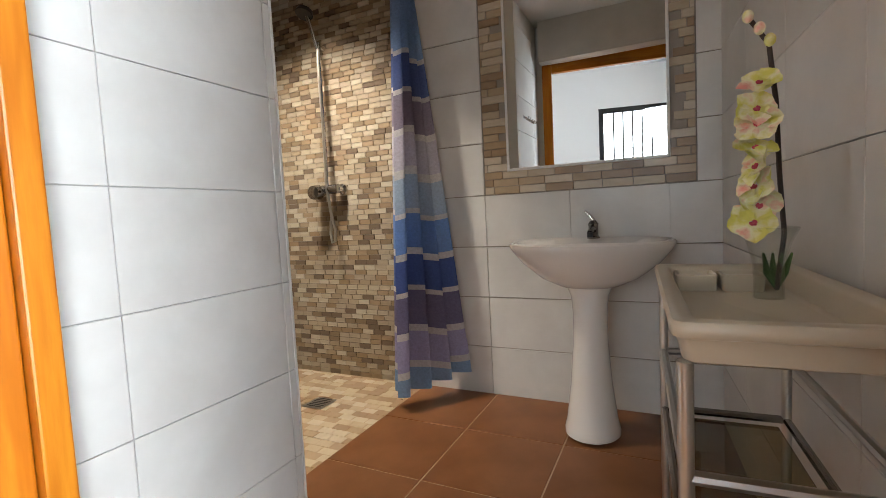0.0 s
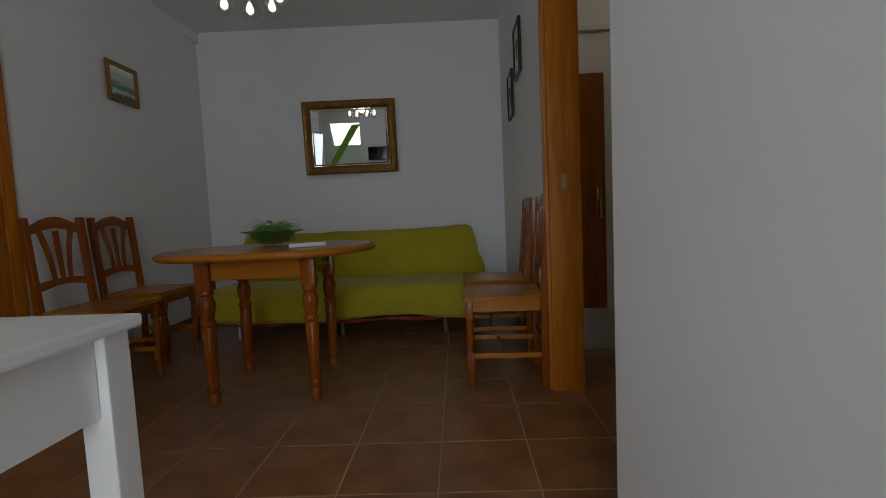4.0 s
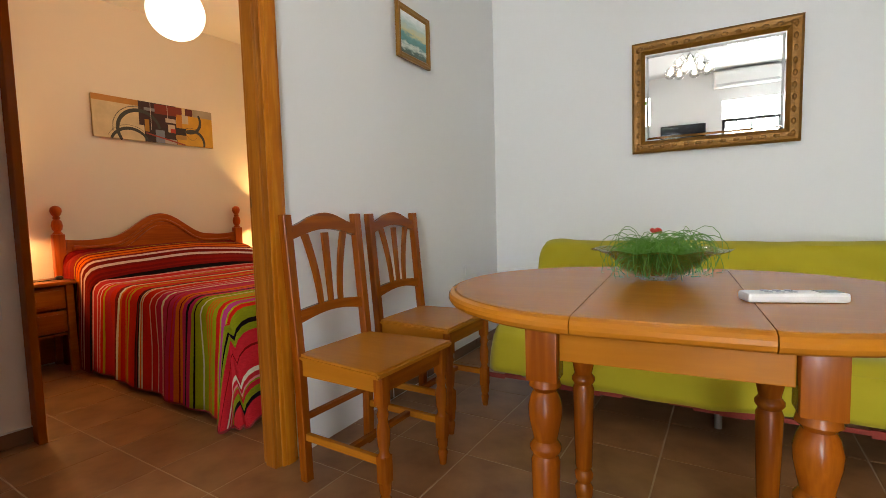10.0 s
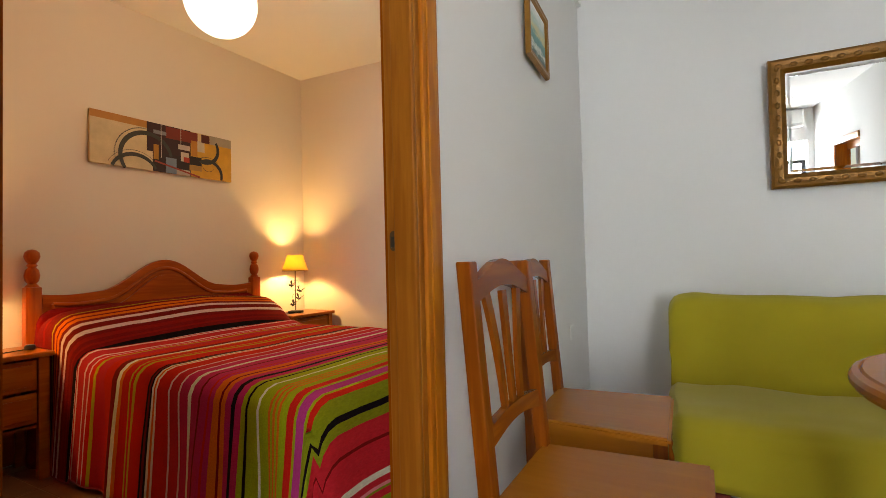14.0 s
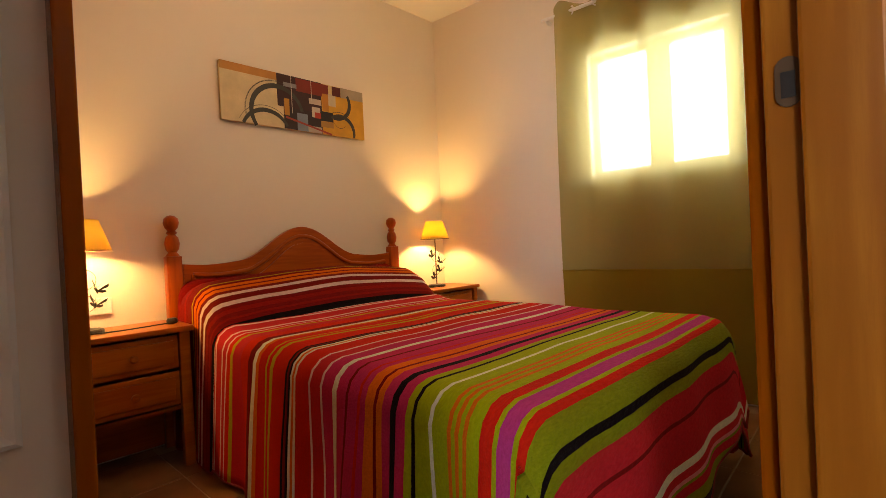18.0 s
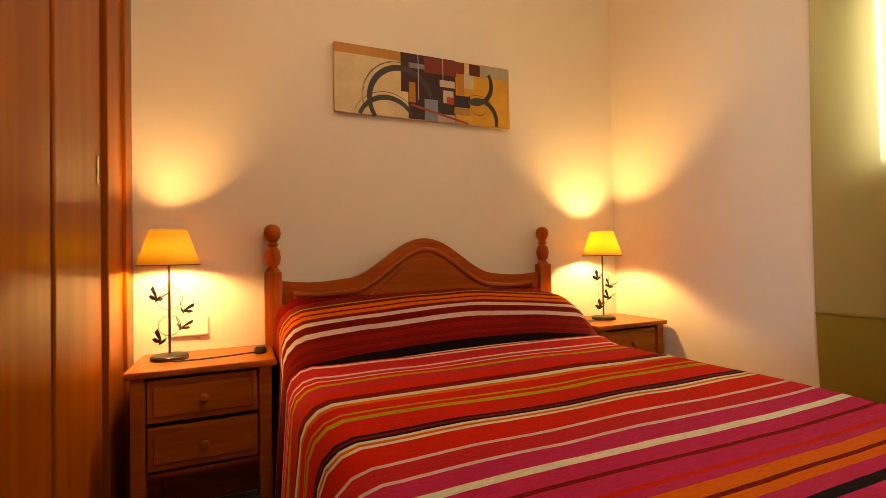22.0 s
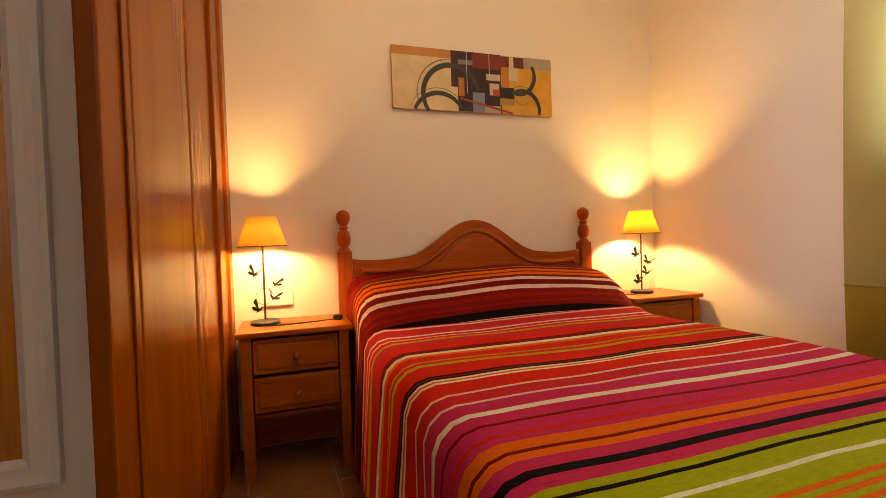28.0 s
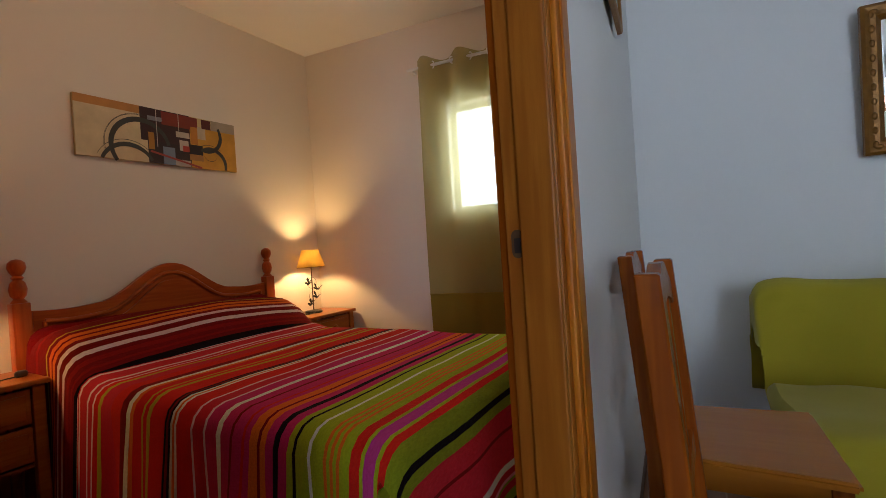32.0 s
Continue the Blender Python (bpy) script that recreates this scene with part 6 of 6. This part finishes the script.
for z0 in (0.14, 0.40, 0.53):
    for y0 in (0.02, 0.42):
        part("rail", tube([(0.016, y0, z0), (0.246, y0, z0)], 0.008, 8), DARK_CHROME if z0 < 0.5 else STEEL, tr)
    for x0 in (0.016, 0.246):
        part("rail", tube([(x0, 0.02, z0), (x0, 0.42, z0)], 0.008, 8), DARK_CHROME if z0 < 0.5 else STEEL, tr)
for z0 in (0.13, 0.39):
    part("shelf", box(0.034, 0.228, 0.034, 0.406, z0 - 0.006, z0 + 0.002, 0.002), bpy.data.materials.get("smoked_shelf") or thin_glass("smoked_shelf", (0.60, 0.56, 0.42)), tr, "smoked brown glass shelf")

for ob in [tr] + list(tr.children):
    for q in ob.children:
        q.data.transform(Matrix.Diagonal((1.02, 1.36, 1.04, 1)))

vase = thing("glass_vase", "flared clear glass vase with dark stems", "vase")
vase.matrix_world = BO @ Matrix.Translation((1.135, 0.03, 0.7295))
vs_ = part("body", shell([(0.002, 0.0), (0.024, 0.0), (0.022, 0.03), (0.025, 0.07), (0.034, 0.105), (0.046, 0.130)], 28), THIN, vase, smooth=True)
solid(vs_, 0.0025)
orch = thing("orchid", "artificial cream and pink orchid stem with a dark stalk", "artificial flower")
orch.matrix_world = BO @ Matrix.Translation((1.147, 0.03, 0.7295)) @ Matrix.Diagonal((0.95, 0.95, 0.84, 1))
stalk = [(0.0, 0.0, 0.02), (0.012, 0.0, 0.14), (0.006, 0.01, 0.27), (0.0, 0.005, 0.42), (-0.012, 0.0, 0.54), (-0.045, -0.005, 0.60)]
part("stalk", tube(stalk, 0.0045, 8), plain("dark_stalk", (0.035, 0.020, 0.015), 0.5), orch)
def petal_mat():
    m, n, l, b = nodes_of("orchid_petal")
    f = noise_tex(n, l, 26, 3)
    r = n.new("ShaderNodeValToRGB")
    l.new(f, r.inputs[0])
    e = r.color_ramp.elements
    e[0].position, e[0].color = 0.42, (0.66, 0.62, 0.12, 1)
    e[1].position, e[1].color = 0.56, (0.80, 0.76, 0.50, 1)
    k = e.new(0.72)
    k.color = (0.78, 0.30, 0.24, 1)
    l.new(r.outputs[0], b.inputs["Base Color"])
    b.inputs["Roughness"].default_value = 0.6
    return m


PETAL = petal_mat()
THROAT = plain("orchid_throat", (0.60, 0.06, 0.10), 0.5, var=0.2, scale=40)
LEAFM = plain("orchid_leaf", (0.06, 0.12, 0.03), 0.4, var=0.2)
ro = random.Random(9)
for k in range(8):
    zc = 0.170 + 0.040 * k + ro.uniform(-0.008, 0.008)
    big = 1.0 - 0.05 * max(0, k - 4)
    cx, cy = -0.042 + 0.014 * (k % 2) + ro.uniform(-0.008, 0.008), -0.030 + ro.uniform(-0.010, 0.010)
    fm = Matrix.Translation((cx, cy, zc)) @ pose(0, 0, 0, 62 + ro.uniform(-30, 30), ro.uniform(-40, 40), ro.uniform(-55, 45)) @ Matrix.Scale(big * 0.92, 4)
    fl = bmesh.new()
    for p in range(5):
        ang = p * 2 * math.pi / 5 + 0.3 + ro.uniform(-0.15, 0.15)
        pm = fm @ Matrix.Rotation(ang, 4, "Z")
        L, W = 0.041 + 0.005 * (p % 2), 0.026
        cup = ro.uniform(-0.004, 0.012)
        pts = [(0.003, 0, 0), (0.014, -W * 0.7, 0.004), (0.028, -W * 0.95, 0.008 + cup), (0.040, -W * 0.55, 0.006 + cup), (L + 0.004, 0, 0.001 + cup), (0.040, W * 0.55, 0.006 + cup), (0.028, W * 0.95, 0.008 + cup), (0.014, W * 0.7, 0.004)]
        c0 = fl.verts.new(pm @ Vector((0.024, 0, -0.003)))
        ring = [fl.verts.new(pm @ Vector(q)) for q in pts]
        for i in range(8):
            fl.faces.new((c0, ring[i], ring[(i + 1) % 8]))
    bl = part("blossom", fl, PETAL, orch, smooth=True)
    th = bmesh.new()
    for q in range(3):
        bmesh.ops.create_icosphere(th, subdivisions=1, radius=0.008, matrix=fm @ Matrix.Translation((0.006 * (q - 1), -0.005 - 0.004 * (q % 2), 0.010)) @ Matrix.Diagonal((0.9, 1.3, 0.9, 1)))
    th.transform(fm @ Matrix.Scale(0.6, 4) @ fm.inverted())
    part("throat", th, THROAT, bl, "pink throat", smooth=True)
for k, (bx, bz) in enumerate(((-0.028, 0.572), (-0.046, 0.600), (-0.012, 0.545))):
    bud = bmesh.new()
    bmesh.ops.create_icosphere(bud, subdivisions=2, radius=0.011, matrix=Matrix.Translation((bx, -0.01, bz)) @ Matrix.Diagonal((0.9, 0.9, 1.3, 1)))
    part("bud", bud, PETAL, orch, smooth=True)
for k in range(4):
    part("leaf", tube([(0.0, 0.0, 0.02), (0.009 * (k - 1.5), 0.008, 0.055), (0.015 * (k - 1.5), -0.008, 0.10)], [0.003, 0.007, 0.002], 8), LEAFM, orch)
hooks = thing("hook_rail", "chrome row of towel hooks on the wall", "hooks")
hooks.matrix_world = BO @ Matrix.Translation((0.002, -0.30, 1.62))
part("rail", box(0, 0.008, -0.15, 0.15, -0.01, 0.01, 0.002), CHROME, hooks)
for k in range(5):
    part("hook", tube([(0.008, -0.12 + 0.06 * k, 0), (0.03, -0.12 + 0.06 * k, -0.015), (0.038, -0.12 + 0.06 * k, 0.005)], 0.004, 8), CHROME, hooks)


# ---------- Tiles of floors and walls ----------
def tile_mesh(name, w, h, d, bev, material):
    me = bpy.data.meshes.new(name)
    a, b, c = w / 2, h / 2, bev
    verts = [(-a, -b, 0), (a, -b, 0), (a, b, 0), (-a, b, 0), (-a, -b, d - c), (a, -b, d - c), (a, b, d - c), (-a, b, d - c), (-a + c, -b + c, d), (a - c, -b + c, d), (a - c, b - c, d), (-a + c, b - c, d)]
    faces = [(8, 9, 10, 11)]
    for q in (0, 4):
        for i in range(4):
            j = (i + 1) % 4
            faces.append((q + i, q + j, q + 4 + j, q + 4 + i))
    me.from_pydata(verts, [], faces)
    me.materials.append(material)
    return me


def piece(me, m, parent):
    ob = new("tile", me)
    ob.parent = parent
    ob.matrix_world = m
    return ob


PITCH = 0.359
tf = tile_mesh("floor_tile", PITCH - 0.005, PITCH - 0.005, 0.006, 0.0015, FLOOR)
turn_ = math.radians(2.2)
rg = random.Random(3)
for i in range(-9, 13):
    for j in range(-10, 12):
        x, y = (i + 0.5) * PITCH, (j + 0.5) * PITCH
        wx = -2.02 + x * math.cos(turn_) - y * math.sin(turn_)
        wy = -1.53 + x * math.sin(turn_) + y * math.cos(turn_)
        inside = (-4.75 < wx < 1.7 and -2.20 < wy < 0.98) or (1.7 <= wx < 2.3 and -2.2 < wy < 0.98) or (-4.6 < wx < -1.0 and -4.95 < wy < -2.19) or (-3.0 < wx < -1.4 and 0.9 < wy < 2.2)
        hidden = (-4.6 < wx < -2.7 and -4.6 < wy < -3.1)
        if inside and not hidden:
            piece(tf, Matrix.Translation((wx, wy, -0.006 + rg.uniform(-0.0004, 0.0004))) @ Matrix.Rotation(turn_ + math.pi / 2 * rg.randint(0, 3), 4, "Z"), floor)
tb_ = tile_mesh("bath_floor_tile", 0.405, 0.405, 0.006, 0.0015, FLOOR_B)
for i in range(0, 4):
    for j in range(0, 4):
        u, v = -0.02 + 0.41 * i, 0.975 - 0.41 * j
        if u < 1.3 and v > -0.9:
            piece(tb_, BO @ Matrix.Translation((u, v, -0.005)), floor)

wt = tile_mesh("wall_tile", 0.4065, 0.2505, 0.007, 0.001, TILE_W)
tiles = thing("tiled_wall", "pale glazed tiles on the washbasin wall", "wall tiles", kind="structure")
for c in range(-1, 3):
    for r in range(0, 10):
        u, z = 0.368 + 0.4085 * c, 0.1155 + 0.2525 * r
        border = (0.16 < u < 1.08) and z > 1.0
        if c == -1:
            u0, u1 = -0.224, 0.162
        elif c == 2:
            u0, u1 = 0.980, 1.172
        else:
            u0, u1 = u - 0.2035, u + 0.2035
        z1 = min(z + 0.1255, H_BATH)
        if z > 0.99 and c in (0, 1):
            continue
        if c == 2 and z > 0.99:
            u0 = 1.082
        bm = box(u0, u1, 1.177, 1.184, z - 0.125, z1 - 0.002, 0.0012, segments=1)
        bm.transform(BO)
        part("tile", bm, TILE_W, tiles)
tiles2 = thing("tiled_wall", "white glazed tiles on the bathroom side wall by the door", "wall tiles", kind="structure")
for r in range(0, 10):
    z = 0.1155 + 0.2525 * r
    for v0, v1 in ((-0.60, -0.4515), (-0.4495, -0.0265), (-0.0245, 0.0)):
        bm = box(-0.004, 0.003, v0, v1, z - 0.1255, min(z + 0.1270, H_BATH) - 0.002, 0.0012, segments=1)
        bm.transform(BO)
        part("tile", bm, TILE_W, tiles2)
bm = box(-0.118, 0.005, 0.0, 0.008, 0, H_BATH, 0.002)
bm.transform(BO)
part("edge_trim", bm, WHITE_LACQUER, tiles2, "white corner trim")
tiles3 = thing("tiled_wall", "pale glazed tiles on the bathroom wall beside the trolley", "wall tiles", kind="structure")
for r in range(0, 10):
    z = 0.1155 + 0.2525 * r
    for k in range(4):
        v1 = 1.180 - 0.4085 * k
        bm = box(v1 - 0.4065, v1, 0, 0.007, z - 0.1255, min(z + 0.1270, H_BATH) - 0.002, 0.0012, segments=1)
        bm.transform(BO @ Matrix.Translation((1.1755, 1.18, 0)) @ Matrix.Rotation(math.pi / 2 + math.radians(3.7), 4, "Z") @ Matrix.Translation((-1.18, 0, 0)))
        part("tile", bm, TILE_W, tiles3)
